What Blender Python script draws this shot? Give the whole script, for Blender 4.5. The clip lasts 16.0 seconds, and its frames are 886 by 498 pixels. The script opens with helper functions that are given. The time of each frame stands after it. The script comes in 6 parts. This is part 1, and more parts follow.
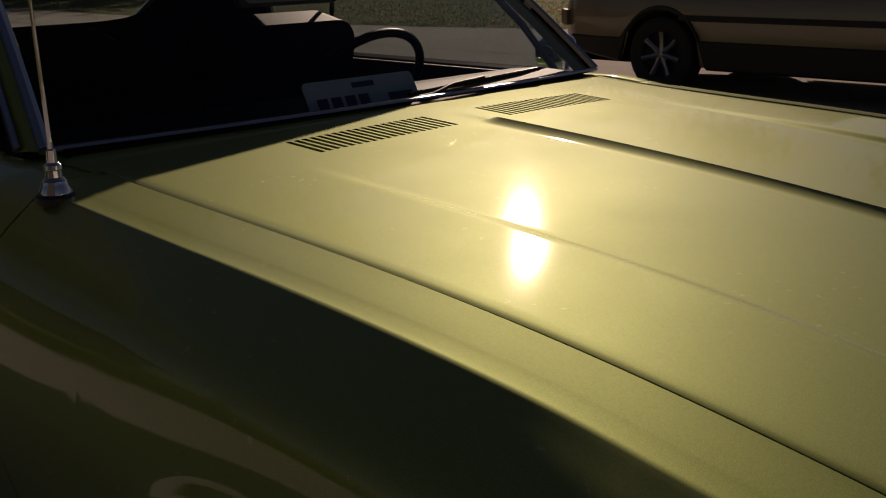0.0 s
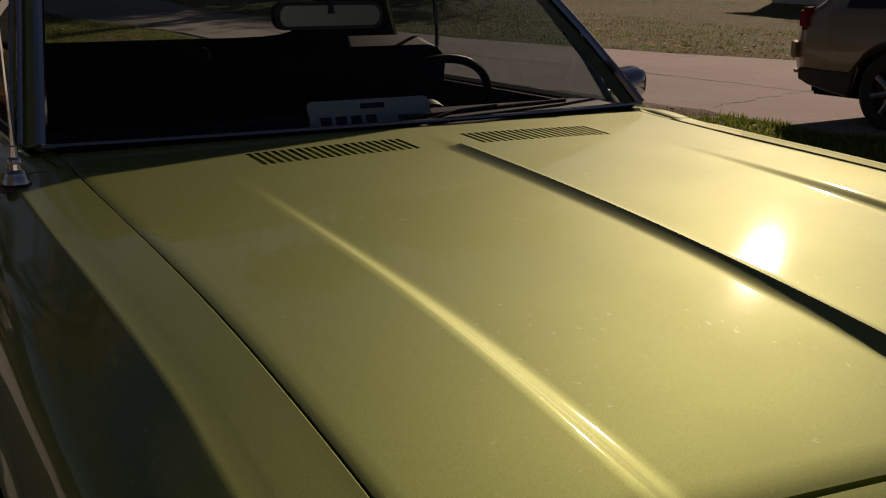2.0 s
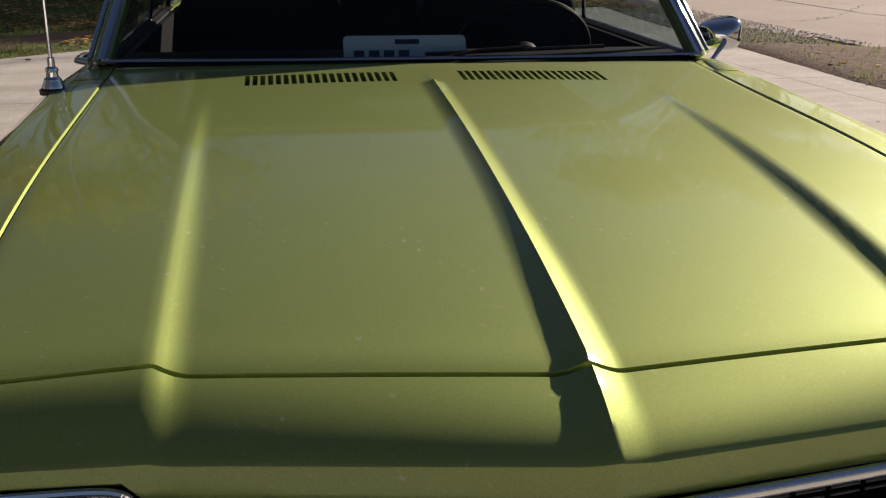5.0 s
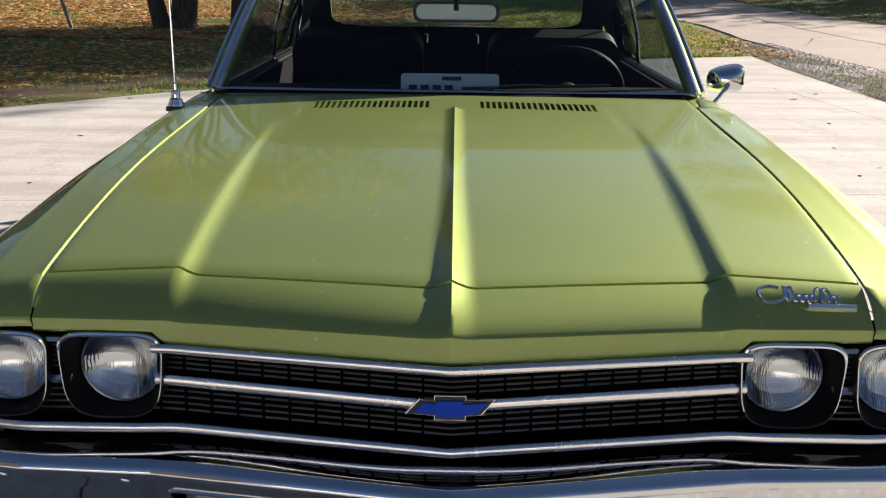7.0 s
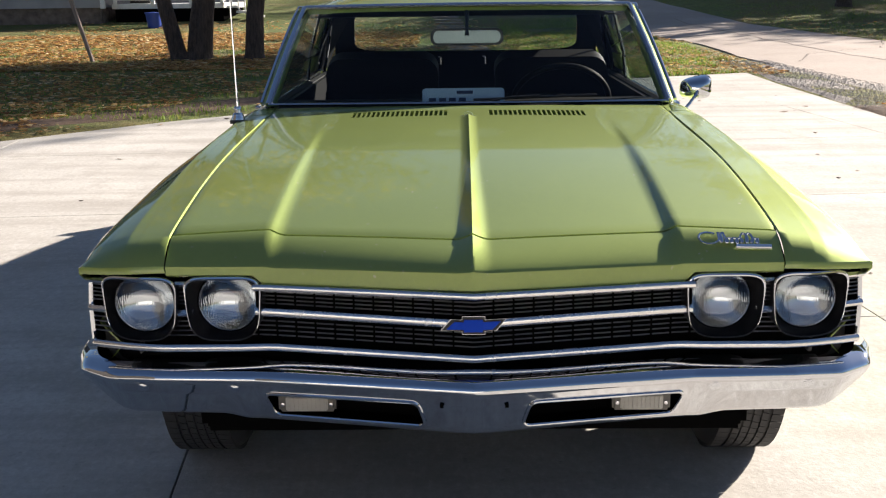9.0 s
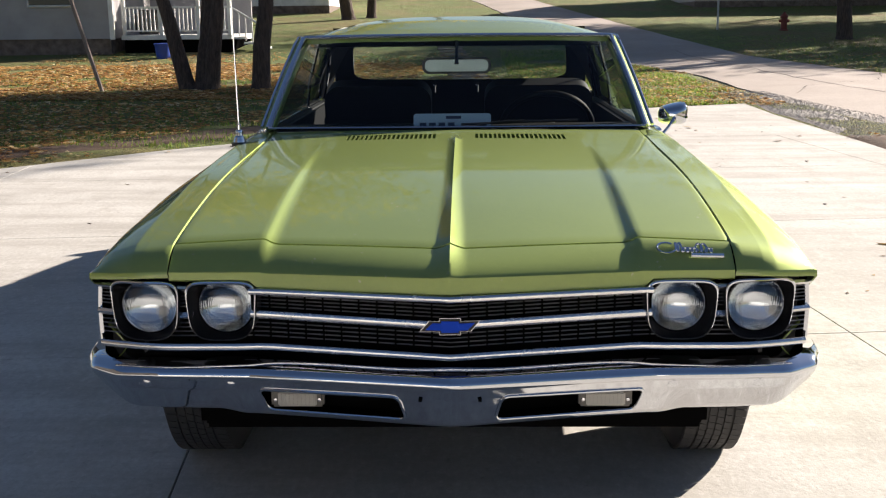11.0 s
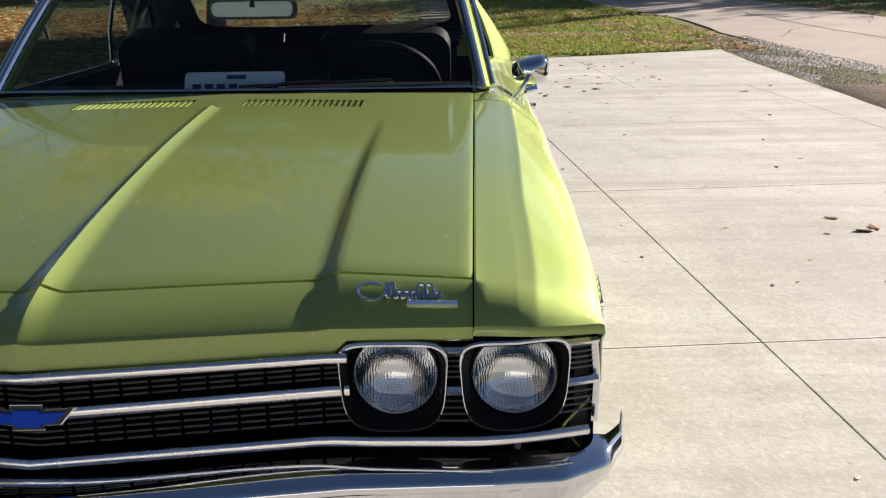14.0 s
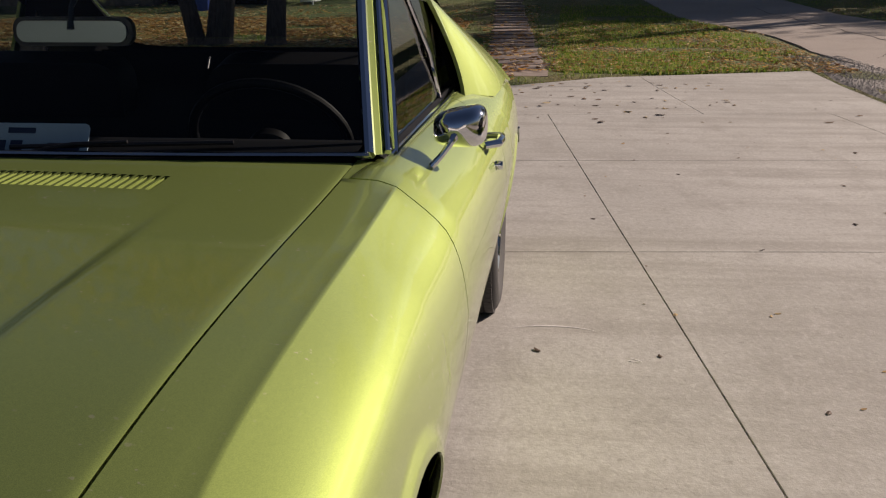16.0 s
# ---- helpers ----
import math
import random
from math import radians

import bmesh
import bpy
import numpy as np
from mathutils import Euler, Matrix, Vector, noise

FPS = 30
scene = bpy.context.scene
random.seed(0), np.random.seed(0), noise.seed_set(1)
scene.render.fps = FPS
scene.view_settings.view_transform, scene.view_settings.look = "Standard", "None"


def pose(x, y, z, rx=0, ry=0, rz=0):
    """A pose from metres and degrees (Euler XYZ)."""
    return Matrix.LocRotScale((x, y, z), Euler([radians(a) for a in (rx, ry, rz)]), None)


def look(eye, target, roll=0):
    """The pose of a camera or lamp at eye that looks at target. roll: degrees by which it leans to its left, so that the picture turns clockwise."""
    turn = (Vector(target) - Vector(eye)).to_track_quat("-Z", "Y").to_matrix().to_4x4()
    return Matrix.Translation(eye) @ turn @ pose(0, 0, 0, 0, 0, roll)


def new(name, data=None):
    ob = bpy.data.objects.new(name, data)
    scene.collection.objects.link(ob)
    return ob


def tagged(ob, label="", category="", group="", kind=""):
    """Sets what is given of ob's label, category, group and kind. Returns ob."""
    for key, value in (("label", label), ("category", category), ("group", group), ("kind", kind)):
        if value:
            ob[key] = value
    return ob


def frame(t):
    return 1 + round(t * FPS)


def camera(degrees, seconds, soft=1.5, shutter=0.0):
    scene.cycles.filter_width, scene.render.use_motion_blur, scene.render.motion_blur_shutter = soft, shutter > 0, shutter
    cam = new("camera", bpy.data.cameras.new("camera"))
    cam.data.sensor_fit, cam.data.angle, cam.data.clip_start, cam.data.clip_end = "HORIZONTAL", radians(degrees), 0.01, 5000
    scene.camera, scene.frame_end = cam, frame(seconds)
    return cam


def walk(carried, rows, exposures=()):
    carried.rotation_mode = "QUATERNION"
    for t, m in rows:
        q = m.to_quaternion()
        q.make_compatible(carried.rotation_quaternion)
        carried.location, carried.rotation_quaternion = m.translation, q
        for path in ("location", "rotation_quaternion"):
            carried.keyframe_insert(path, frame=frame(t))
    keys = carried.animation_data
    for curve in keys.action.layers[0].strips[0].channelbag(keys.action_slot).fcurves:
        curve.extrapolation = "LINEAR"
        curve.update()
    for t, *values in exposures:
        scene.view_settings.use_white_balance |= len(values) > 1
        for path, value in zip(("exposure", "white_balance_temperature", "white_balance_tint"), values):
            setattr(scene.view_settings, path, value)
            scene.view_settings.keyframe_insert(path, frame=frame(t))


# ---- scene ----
cam = camera(45.5, 16.0, soft=1.2)
PATH = [
    (0, (-1.475, -0.143, 1.260), (-0.130, 1.234, 0.715), -1.2),
    (0.5, (-1.381, -0.247, 1.268), (-0.174, 1.261, 0.751), -2.2),
    (1, (-1.281, -0.453, 1.279), (-0.223, 1.160, 0.752), -0.8),
    (1.5, (-1.182, -0.545, 1.273), (-0.175, 1.108, 0.768), -1.5),
    (2, (-1.059, -0.582, 1.277), (-0.103, 1.101, 0.774), 0.1),
    (2.5, (-0.968, -0.644, 1.277), (-0.093, 1.082, 0.774), -2.4),
    (3, (-0.856, -0.797, 1.260), (-0.063, 0.970, 0.759), -1.5),
    (3.5, (-0.750, -0.919, 1.253), (-0.010, 0.845, 0.670), 0.1),
    (3.7, (-0.689, -0.943, 1.249), (0.015, 0.829, 0.644), -0.5),
    (5.8, (-0.173, -1.253, 1.303), (-0.072, 0.659, 0.727), 1.6),
    (6, (-0.147, -1.342, 1.303), (-0.061, 0.573, 0.733), 1.4),
    (6.5, (-0.101, -1.535, 1.322), (-0.001, 0.373, 0.733), 2.1),
    (7, (0.001, -1.716, 1.339), (-0.018, 0.214, 0.814), 0.7),
    (7.5, (0.048, -1.883, 1.357), (-0.003, 0.047, 0.835), 1.2),
    (8, (-0.008, -2.032, 1.356), (-0.061, -0.096, 0.858), 1.0),
    (8.5, (-0.043, -2.210, 1.360), (-0.060, -0.280, 0.836), -0.0),
    (8.7, (-0.036, -2.277, 1.366), (-0.071, -0.341, 0.863), -0.7),
    (10.8, (0.038, -2.598, 1.360), (-0.015, -0.646, 0.927), -0.5),
    (11, (0.047, -2.591, 1.363), (-0.002, -0.637, 0.940), -0.6),
    (11.5, (0.087, -2.523, 1.353), (0.014, -0.573, 0.916), -1.1),
    (12, (0.141, -2.364, 1.358), (0.069, -0.419, 0.897), -1.0),
    (12.5, (0.228, -2.204, 1.350), (0.233, -0.258, 0.888), -0.9),
    (13, (0.415, -2.060, 1.342), (0.414, -0.116, 0.872), -2.0),
    (13.5, (0.592, -1.898, 1.329), (0.571, 0.039, 0.835), -0.7),
    (14, (0.699, -1.630, 1.311), (0.645, 0.300, 0.790), -0.9),
    (14.5, (0.803, -1.421, 1.318), (0.773, 0.520, 0.837), -1.4),
    (15, (0.967, -1.153, 1.311), (0.802, 0.778, 0.819), -1.5),
    (15.5, (1.073, -0.878, 1.301), (0.831, 1.038, 0.782), -0.7),
    (16, (1.117, -0.511, 1.303), (0.899, 1.413, 0.800), -0.2),
]
walk(cam, [(t, look(e, g, r)) for t, e, g, r in PATH], exposures=[(0.0, -1.3, 7700, 34), (2.0, -1.12, 7700, 34), (3.7, -0.58, 7250, 30), (5.8, 0.95, 6450, 19), (7.0, 1.25, 6300, 18), (8.5, 1.5, 6200, 17), (11.0, 1.42, 6200, 17), (12.5, 1.3, 6200, 17), (13.5, 1.15, 6200, 17), (14.8, 0.87, 6300, 19), (16.0, 0.15, 6600, 24)])

# ---- light ----
SUN_AZ, SUN_EL = 50.5, 23.3
world = bpy.data.worlds.new("sky")
scene.world = world
world.use_nodes = True
wn = world.node_tree.nodes
sky = wn.new("ShaderNodeTexSky")
sky.sky_type = 'NISHITA'
sky.sun_disc = False
sky.sun_elevation = radians(SUN_EL)
sky.sun_rotation = radians(SUN_AZ)
sky.air_density = 1.0
sky.dust_density = 0.35
sky.ozone_density = 2.2
wn["Background"].inputs[1].default_value = 0.031
world.node_tree.links.new(sky.outputs[0], wn["Background"].inputs[0])
SUN_DIR = Vector((math.sin(radians(SUN_AZ)) * math.cos(radians(SUN_EL)), math.cos(radians(SUN_AZ)) * math.cos(radians(SUN_EL)), math.sin(radians(SUN_EL))))
sun_data = bpy.data.lights.new("sun", 'SUN')
sun_data.energy = 5.0
sun_data.angle = radians(0.55)
sun_data.color = (1.0, 0.89, 0.72)
sun = new("sun", sun_data)
sun.matrix_world = look(SUN_DIR * 60, (0, 0, 0))


# ---- materials ----
def mat(name, color, rough=0.5, metal=0.0, **kw):
    m = bpy.data.materials.new(name)
    m.use_nodes = True
    b = m.node_tree.nodes["Principled BSDF"]
    b.inputs["Base Color"].default_value = (*color, 1)
    b.inputs["Roughness"].default_value = rough
    b.inputs["Metallic"].default_value = metal
    for k, v in kw.items():
        b.inputs[k.replace("_", " ")].default_value = v
    return m


def nodes_of(m):
    nt = m.node_tree
    return nt.nodes, nt.links, nt.nodes["Principled BSDF"]


def tex_coord(m, scale=(1, 1, 1), world_space=True):
    n, l, b = nodes_of(m)
    mp = n.new("ShaderNodeMapping")
    mp.inputs["Scale"].default_value = scale
    if world_space:
        g = n.new("ShaderNodeNewGeometry")
        l.new(g.outputs["Position"], mp.inputs[0])
    else:
        g = n.new("ShaderNodeTexCoord")
        l.new(g.outputs["Object"], mp.inputs[0])
    return mp.outputs[0]


def noise_node(m, vec, scale, detail=4, rough=0.55):
    n, l, b = nodes_of(m)
    t = n.new("ShaderNodeTexNoise")
    t.inputs["Scale"].default_value = scale
    t.inputs["Detail"].default_value = detail
    t.inputs["Roughness"].default_value = rough
    l.new(vec, t.inputs["Vector"])
    return t.outputs["Fac"]


def ramp(m, fac, stops):
    n, l, b = nodes_of(m)
    r = n.new("ShaderNodeValToRGB")
    r.color_ramp.elements[0].position, r.color_ramp.elements[0].color = stops[0][0], (*stops[0][1], 1)
    r.color_ramp.elements[1].position, r.color_ramp.elements[1].color = stops[-1][0], (*stops[-1][1], 1)
    for p, c in stops[1:-1]:
        r.color_ramp.elements.new(p).color = (*c, 1)
    l.new(fac, r.inputs[0])
    return r.outputs[0]


def mix_col(m, fac, a, b2, blend='MIX'):
    n, l, b = nodes_of(m)
    x = n.new("ShaderNodeMix")
    x.data_type, x.blend_type = 'RGBA', blend
    for sock, val in ((x.inputs[0], fac), (x.inputs[6], a), (x.inputs[7], b2)):
        if isinstance(val, (int, float)):
            sock.default_value = val
        elif isinstance(val, tuple):
            sock.default_value = (*val, 1)
        else:
            l.new(val, sock)
    return x.outputs[2]


def bump(m, height, strength, dist=0.01):
    n, l, b = nodes_of(m)
    k = n.new("ShaderNodeBump")
    k.inputs["Strength"].default_value = strength
    k.inputs["Distance"].default_value = dist
    l.new(height, k.inputs["Height"])
    l.new(k.outputs[0], b.inputs["Normal"])


def set_base(m, col):
    n, l, b = nodes_of(m)
    l.new(col, b.inputs["Base Color"])


def set_rough(m, fac, lo, hi):
    n, l, b = nodes_of(m)
    r = n.new("ShaderNodeMapRange")
    r.inputs[3].default_value, r.inputs[4].default_value = lo, hi
    l.new(fac, r.inputs[0])
    l.new(r.outputs[0], b.inputs["Roughness"])


def rand_tint(m, stops, island=False):
    n, l, b = nodes_of(m)
    if island:
        o = n.new("ShaderNodeNewGeometry").outputs["Random Per Island"]
    else:
        o = n.new("ShaderNodeObjectInfo").outputs["Random"]
    return ramp(m, o, stops)


def make_paint(name, col, col2, rough, metal):
    m = mat(name, col, rough, metal, Coat_Weight=1.0, Coat_Roughness=0.05, Coat_IOR=1.6)
    v = tex_coord(m)
    flake = noise_node(m, v, 900, 1)
    dust = noise_node(m, v, 2.2, 5)
    speck = noise_node(m, v, 75, 2, 0.5)
    spot = noise_node(m, v, 5, 3, 0.6)
    n, l, b = nodes_of(m)
    mul = n.new("ShaderNodeMath")
    mul.operation = 'MULTIPLY'
    l.new(ramp(m, speck, [(0.68, (0, 0, 0)), (0.74, (0.6, 0.6, 0.6))]), mul.inputs[0])
    l.new(ramp(m, spot, [(0.45, (0, 0, 0)), (0.6, (1, 1, 1))]), mul.inputs[1])
    base = mix_col(m, ramp(m, flake, [(0.35, (0, 0, 0)), (0.65, (1, 1, 1))]), col, col2)
    set_base(m, mix_col(m, mul.outputs[0], base, (0.50, 0.47, 0.34)))
    set_rough(m, dust, rough - 0.05, rough + 0.06)
    return m


PAINT = make_paint("lime_gold_metallic_paint", (0.238, 0.315, 0.080), (0.328, 0.415, 0.105), 0.62, 0.82)
CHROME = mat("chrome", (0.68, 0.70, 0.74), 0.06, 1.0)
set_rough(CHROME, noise_node(CHROME, tex_coord(CHROME), 9, 5), 0.02, 0.08)
DULL_METAL = mat("brushed_trim", (0.62, 0.62, 0.64), 0.22, 1.0)
BOWL = mat("satin_black_bowl", (0.005, 0.005, 0.006), 0.55, Specular_IOR_Level=0.12)
BLACK = mat("black_plastic", (0.012, 0.012, 0.013), 0.45)
GRILLE = mat("grille_grey_black", (0.26, 0.26, 0.28), 0.4, 0.6)
ANODISED = mat("anodised_trim", (0.80, 0.79, 0.78), 0.24, 1.0)
set_rough(ANODISED, noise_node(ANODISED, tex_coord(ANODISED), 14, 5), 0.16, 0.34)
# near-black without gloss: shade put into the colour of gaps and hidden parts
DARK = mat("shade_black", (0.004, 0.004, 0.004), 0.95, Specular_IOR_Level=0.0)
# black vinyl taken darker still, so the colour carries the cabin's deep shade
VINYL = mat("deepened_black_vinyl", (0.004, 0.004, 0.005), 0.55, Specular_IOR_Level=0.12)
bump(VINYL, noise_node(VINYL, tex_coord(VINYL), 260, 2), 0.15, 0.002)
RUBBER = mat("tyre_rubber", (0.034, 0.034, 0.035), 0.7)
bump(RUBBER, noise_node(RUBBER, tex_coord(RUBBER), 120, 3), 0.2, 0.003)
RED_LAMP = mat("red_lamp", (0.25, 0.01, 0.01), 0.15)
CLEAR_LAMP = mat("clear_lamp_plastic", (0.46, 0.44, 0.39), 0.25, Coat_Weight=0.6)
bump(CLEAR_LAMP, noise_node(CLEAR_LAMP, tex_coord(CLEAR_LAMP, (60, 60, 400)), 4, 1), 0.4, 0.004)
BLUE = mat("blue_enamel", (0.004, 0.055, 0.50), 0.5, Specular_IOR_Level=0.15)
LAMP_BODY = mat("aged_lamp_housing", (0.10, 0.092, 0.078), 0.4, Coat_Weight=0.4)
PLATE = mat("faded_blue_white_plate", (0.36, 0.48, 0.58), 0.5)
PLATE_INK = mat("dark_blue_ink", (0.01, 0.02, 0.06), 0.5)


def make_glass(name, tint, gloss_rough=0.0, least=0.03):
    m = bpy.data.materials.new(name)
    m.use_nodes = True
    nt = m.node_tree
    n, l = nt.nodes, nt.links
    n.remove(n["Principled BSDF"])
    tr = n.new("ShaderNodeBsdfTransparent")
    tr.inputs[0].default_value = (*tint, 1)
    gl = n.new("ShaderNodeBsdfGlossy")
    gl.inputs["Roughness"].default_value = gloss_rough
    fr = n.new("ShaderNodeLayerWeight")
    pw = n.new("ShaderNodeMath")
    pw.operation = 'POWER'
    pw.inputs[1].default_value = 4.6
    ad = n.new("ShaderNodeMath")
    ad.operation = 'MULTIPLY_ADD'
    ad.inputs[1].default_value, ad.inputs[2].default_value = 0.9 - least, least
    l.new(fr.outputs["Facing"], pw.inputs[0])
    l.new(pw.outputs[0], ad.inputs[0])
    mx = n.new("ShaderNodeMixShader")
    l.new(ad.outputs[0], mx.inputs[0])
    l.new(tr.outputs[0], mx.inputs[1])
    l.new(gl.outputs[0], mx.inputs[2])
    l.new(mx.outputs[0], n["Material Output"].inputs[0])
    return m


GLASS = make_glass("tinted_car_glass", (0.80, 0.87, 0.86))
# darker tint stands in for the dim cabin mirrored at grazing angles
SIDE_GLASS = make_glass("dimmed_side_glass", (0.40, 0.46, 0.47))

CONCRETE = mat("broom_finished_concrete", (0.5, 0.48, 0.44), 0.85)
cv = tex_coord(CONCRETE)
c_big = noise_node(CONCRETE, cv, 0.5, 5, 0.6)
c_streak = noise_node(CONCRETE, tex_coord(CONCRETE, (0.35, 2.6, 1)), 1.0, 5, 0.65)
c_fine = noise_node(CONCRETE, cv, 55, 3, 0.7)
c_pit = noise_node(CONCRETE, cv, 16, 3, 0.7)
ccol = ramp(CONCRETE, c_big, [(0.3, (0.44, 0.43, 0.395)), (0.7, (0.615, 0.607, 0.565))])
ccol = mix_col(CONCRETE, ramp(CONCRETE, c_streak, [(0.36, (0.7, 0.7, 0.7)), (0.54, (0, 0, 0))]), ccol, (0.35, 0.33, 0.295))
ccol = mix_col(CONCRETE, ramp(CONCRETE, c_fine, [(0.3, (0.35, 0.35, 0.35)), (0.6, (0, 0, 0))]), ccol, (0.36, 0.33, 0.29))
ccol = mix_col(CONCRETE, ramp(CONCRETE, c_pit, [(0.28, (0.5, 0.5, 0.5)), (0.36, (0, 0, 0))]), ccol, (0.24, 0.22, 0.19))
set_base(CONCRETE, ccol)
c_mott = noise_node(CONCRETE, tex_coord(CONCRETE, (1.0, 0.55, 1)), 3.4, 6, 0.7)
ccol = mix_col(CONCRETE, ramp(CONCRETE, c_mott, [(0.34, (0.6, 0.6, 0.6)), (0.50, (0, 0, 0))]), ccol, (0.36, 0.34, 0.305))
ccol = mix_col(CONCRETE, ramp(CONCRETE, c_mott, [(0.58, (0, 0, 0)), (0.72, (0.35, 0.35, 0.35))]), ccol, (0.74, 0.72, 0.69))
set_base(CONCRETE, ccol)
c_grit = noise_node(CONCRETE, tex_coord(CONCRETE, (1.0, 0.6, 1)), 36, 4, 0.75)
ccol = mix_col(CONCRETE, ramp(CONCRETE, c_grit, [(0.36, (0.35, 0.35, 0.35)), (0.50, (0, 0, 0))]), ccol, (0.33, 0.315, 0.28))
ccol = mix_col(CONCRETE, ramp(CONCRETE, c_grit, [(0.54, (0, 0, 0)), (0.68, (0.25, 0.25, 0.25))]), ccol, (0.78, 0.765, 0.73))
set_base(CONCRETE, ccol)
bump(CONCRETE, c_fine, 0.28, 0.006)

ROAD = mat("worn_concrete_road", (0.36, 0.33, 0.3), 0.9)
rv = tex_coord(ROAD)
r_big = noise_node(ROAD, rv, 0.35, 6, 0.62)
r_fine = noise_node(ROAD, rv, 24, 3, 0.7)
rcol = ramp(ROAD, r_big, [(0.32, (0.33, 0.285, 0.245)), (0.68, (0.46, 0.405, 0.36))])
rcol = mix_col(ROAD, ramp(ROAD, r_fine, [(0.3, (0.5, 0.5, 0.5)), (0.6, (0, 0, 0))]), rcol, (0.26, 0.215, 0.18))
set_base(ROAD, rcol)
bump(ROAD, r_fine, 0.5, 0.01)

EARTH = mat("lawn_soil_and_grass", (0.1, 0.1, 0.04), 0.95)
ev = tex_coord(EARTH)
e_big = noise_node(EARTH, ev, 0.45, 6, 0.65)
e_mid = noise_node(EARTH, ev, 5, 5, 0.7)
e_fine = noise_node(EARTH, ev, 38, 3, 0.7)
ecol = ramp(EARTH, e_mid, [(0.3, (0.050, 0.085, 0.015)), (0.5, (0.14, 0.20, 0.034)), (0.7, (0.24, 0.27, 0.07))])
ecol = mix_col(EARTH, ramp(EARTH, e_big, [(0.42, (0, 0, 0)), (0.62, (0.6, 0.6, 0.6))]), ecol, (0.24, 0.15, 0.065))
ecol = mix_col(EARTH, ramp(EARTH, e_fine, [(0.42, (0.6, 0.6, 0.6)), (0.56, (0, 0, 0))]), ecol, (0.055, 0.05, 0.022))
set_base(EARTH, ecol)
bump(EARTH, e_fine, 0.9, 0.04)

SOIL = mat("bare_brown_soil", (0.12, 0.075, 0.045), 0.95)
so = noise_node(SOIL, tex_coord(SOIL), 14, 5, 0.7)
set_base(SOIL, ramp(SOIL, so, [(0.3, (0.06, 0.036, 0.022)), (0.7, (0.17, 0.11, 0.07))]))
bump(SOIL, so, 0.8, 0.03)
GRAVEL = mat("grey_gravel", (0.3, 0.29, 0.27), 0.9)
set_base(GRAVEL, rand_tint(GRAVEL, [(0.0, (0.26, 0.24, 0.22)), (0.5, (0.42, 0.40, 0.37)), (1.0, (0.6, 0.57, 0.53))], island=True))
BLADE = mat("grass_blades", (0.08, 0.13, 0.03), 0.7)
set_base(BLADE, rand_tint(BLADE, [(0.0, (0.10, 0.19, 0.02)), (0.6, (0.22, 0.33, 0.045)), (1.0, (0.42, 0.38, 0.13))], island=True))
LITTER = mat("fallen_leaves", (0.3, 0.18, 0.06), 0.7)
set_base(LITTER, rand_tint(LITTER, [(0.0, (0.24, 0.10, 0.035)), (0.5, (0.58, 0.32, 0.10)), (0.8, (0.72, 0.48, 0.18)), (1.0, (0.78, 0.66, 0.42))], island=True))
DRY_LEAF = mat("dry_leaf", (0.2, 0.12, 0.05), 0.7)
set_base(DRY_LEAF, rand_tint(DRY_LEAF, [(0.0, (0.05, 0.03, 0.02)), (0.5, (0.16, 0.09, 0.04)), (0.8, (0.45, 0.27, 0.07)), (1.0, (0.62, 0.50, 0.30))]))
BARK = mat("rough_bark", (0.09, 0.065, 0.05), 0.9)
bk = noise_node(BARK, tex_coord(BARK, (9, 9, 1.6)), 3, 5, 0.7)
set_base(BARK, ramp(BARK, bk, [(0.3, (0.035, 0.024, 0.018)), (0.7, (0.14, 0.10, 0.08))]))
bump(BARK, bk, 1.0, 0.06)
YELLOW_LEAF = mat("yellow_autumn_leaves", (0.4, 0.3, 0.04), 0.6)
set_base(YELLOW_LEAF, rand_tint(YELLOW_LEAF, [(0.0, (0.16, 0.15, 0.02)), (0.5, (0.42, 0.32, 0.04)), (1.0, (0.5, 0.40, 0.08))], island=True))
GREEN_LEAF = mat("dull_green_leaves", (0.07, 0.1, 0.03), 0.6)
set_base(GREEN_LEAF, rand_tint(GREEN_LEAF, [(0.0, (0.035, 0.055, 0.014)), (0.6, (0.08, 0.11, 0.03)), (1.0, (0.2, 0.19, 0.05))], island=True))
SIDING = mat("grey_vinyl_siding", (0.20, 0.20, 0.22), 0.6)
set_base(SIDING, ramp(SIDING, noise_node(SIDING, tex_coord(SIDING), 1.3, 4), [(0.3, (0.29, 0.28, 0.285)), (0.7, (0.37, 0.36, 0.365))]))
WHITE = mat("white_house_paint", (0.78, 0.78, 0.76), 0.55)
set_base(WHITE, ramp(WHITE, noise_node(WHITE, tex_coord(WHITE), 3, 5), [(0.3, (0.66, 0.66, 0.64)), (0.6, (0.82, 0.82, 0.80))]))
BRICKY = mat("brown_foundation", (0.16, 0.12, 0.10), 0.9)
set_base(BRICKY, ramp(BRICKY, noise_node(BRICKY, tex_coord(BRICKY), 6, 4), [(0.3, (0.10, 0.075, 0.06)), (0.7, (0.22, 0.17, 0.14))]))
ROOFING = mat("dark_shingle", (0.06, 0.055, 0.055), 0.9)
set_base(ROOFING, ramp(ROOFING, noise_node(ROOFING, tex_coord(ROOFING), 8, 4), [(0.3, (0.04, 0.036, 0.035)), (0.7, (0.09, 0.08, 0.08))]))
DARK_WINDOW = mat("dark_window_glass", (0.02, 0.025, 0.03), 0.08)
SUV_PAINT = make_paint("champagne_metallic_paint", (0.30, 0.25, 0.17), (0.35, 0.29, 0.20), 0.35, 0.5)
CLADDING = mat("dark_cladding", (0.05, 0.043, 0.036), 0.6)
ALLOY = mat("alloy_wheel", (0.5, 0.5, 0.5), 0.3, 0.9)
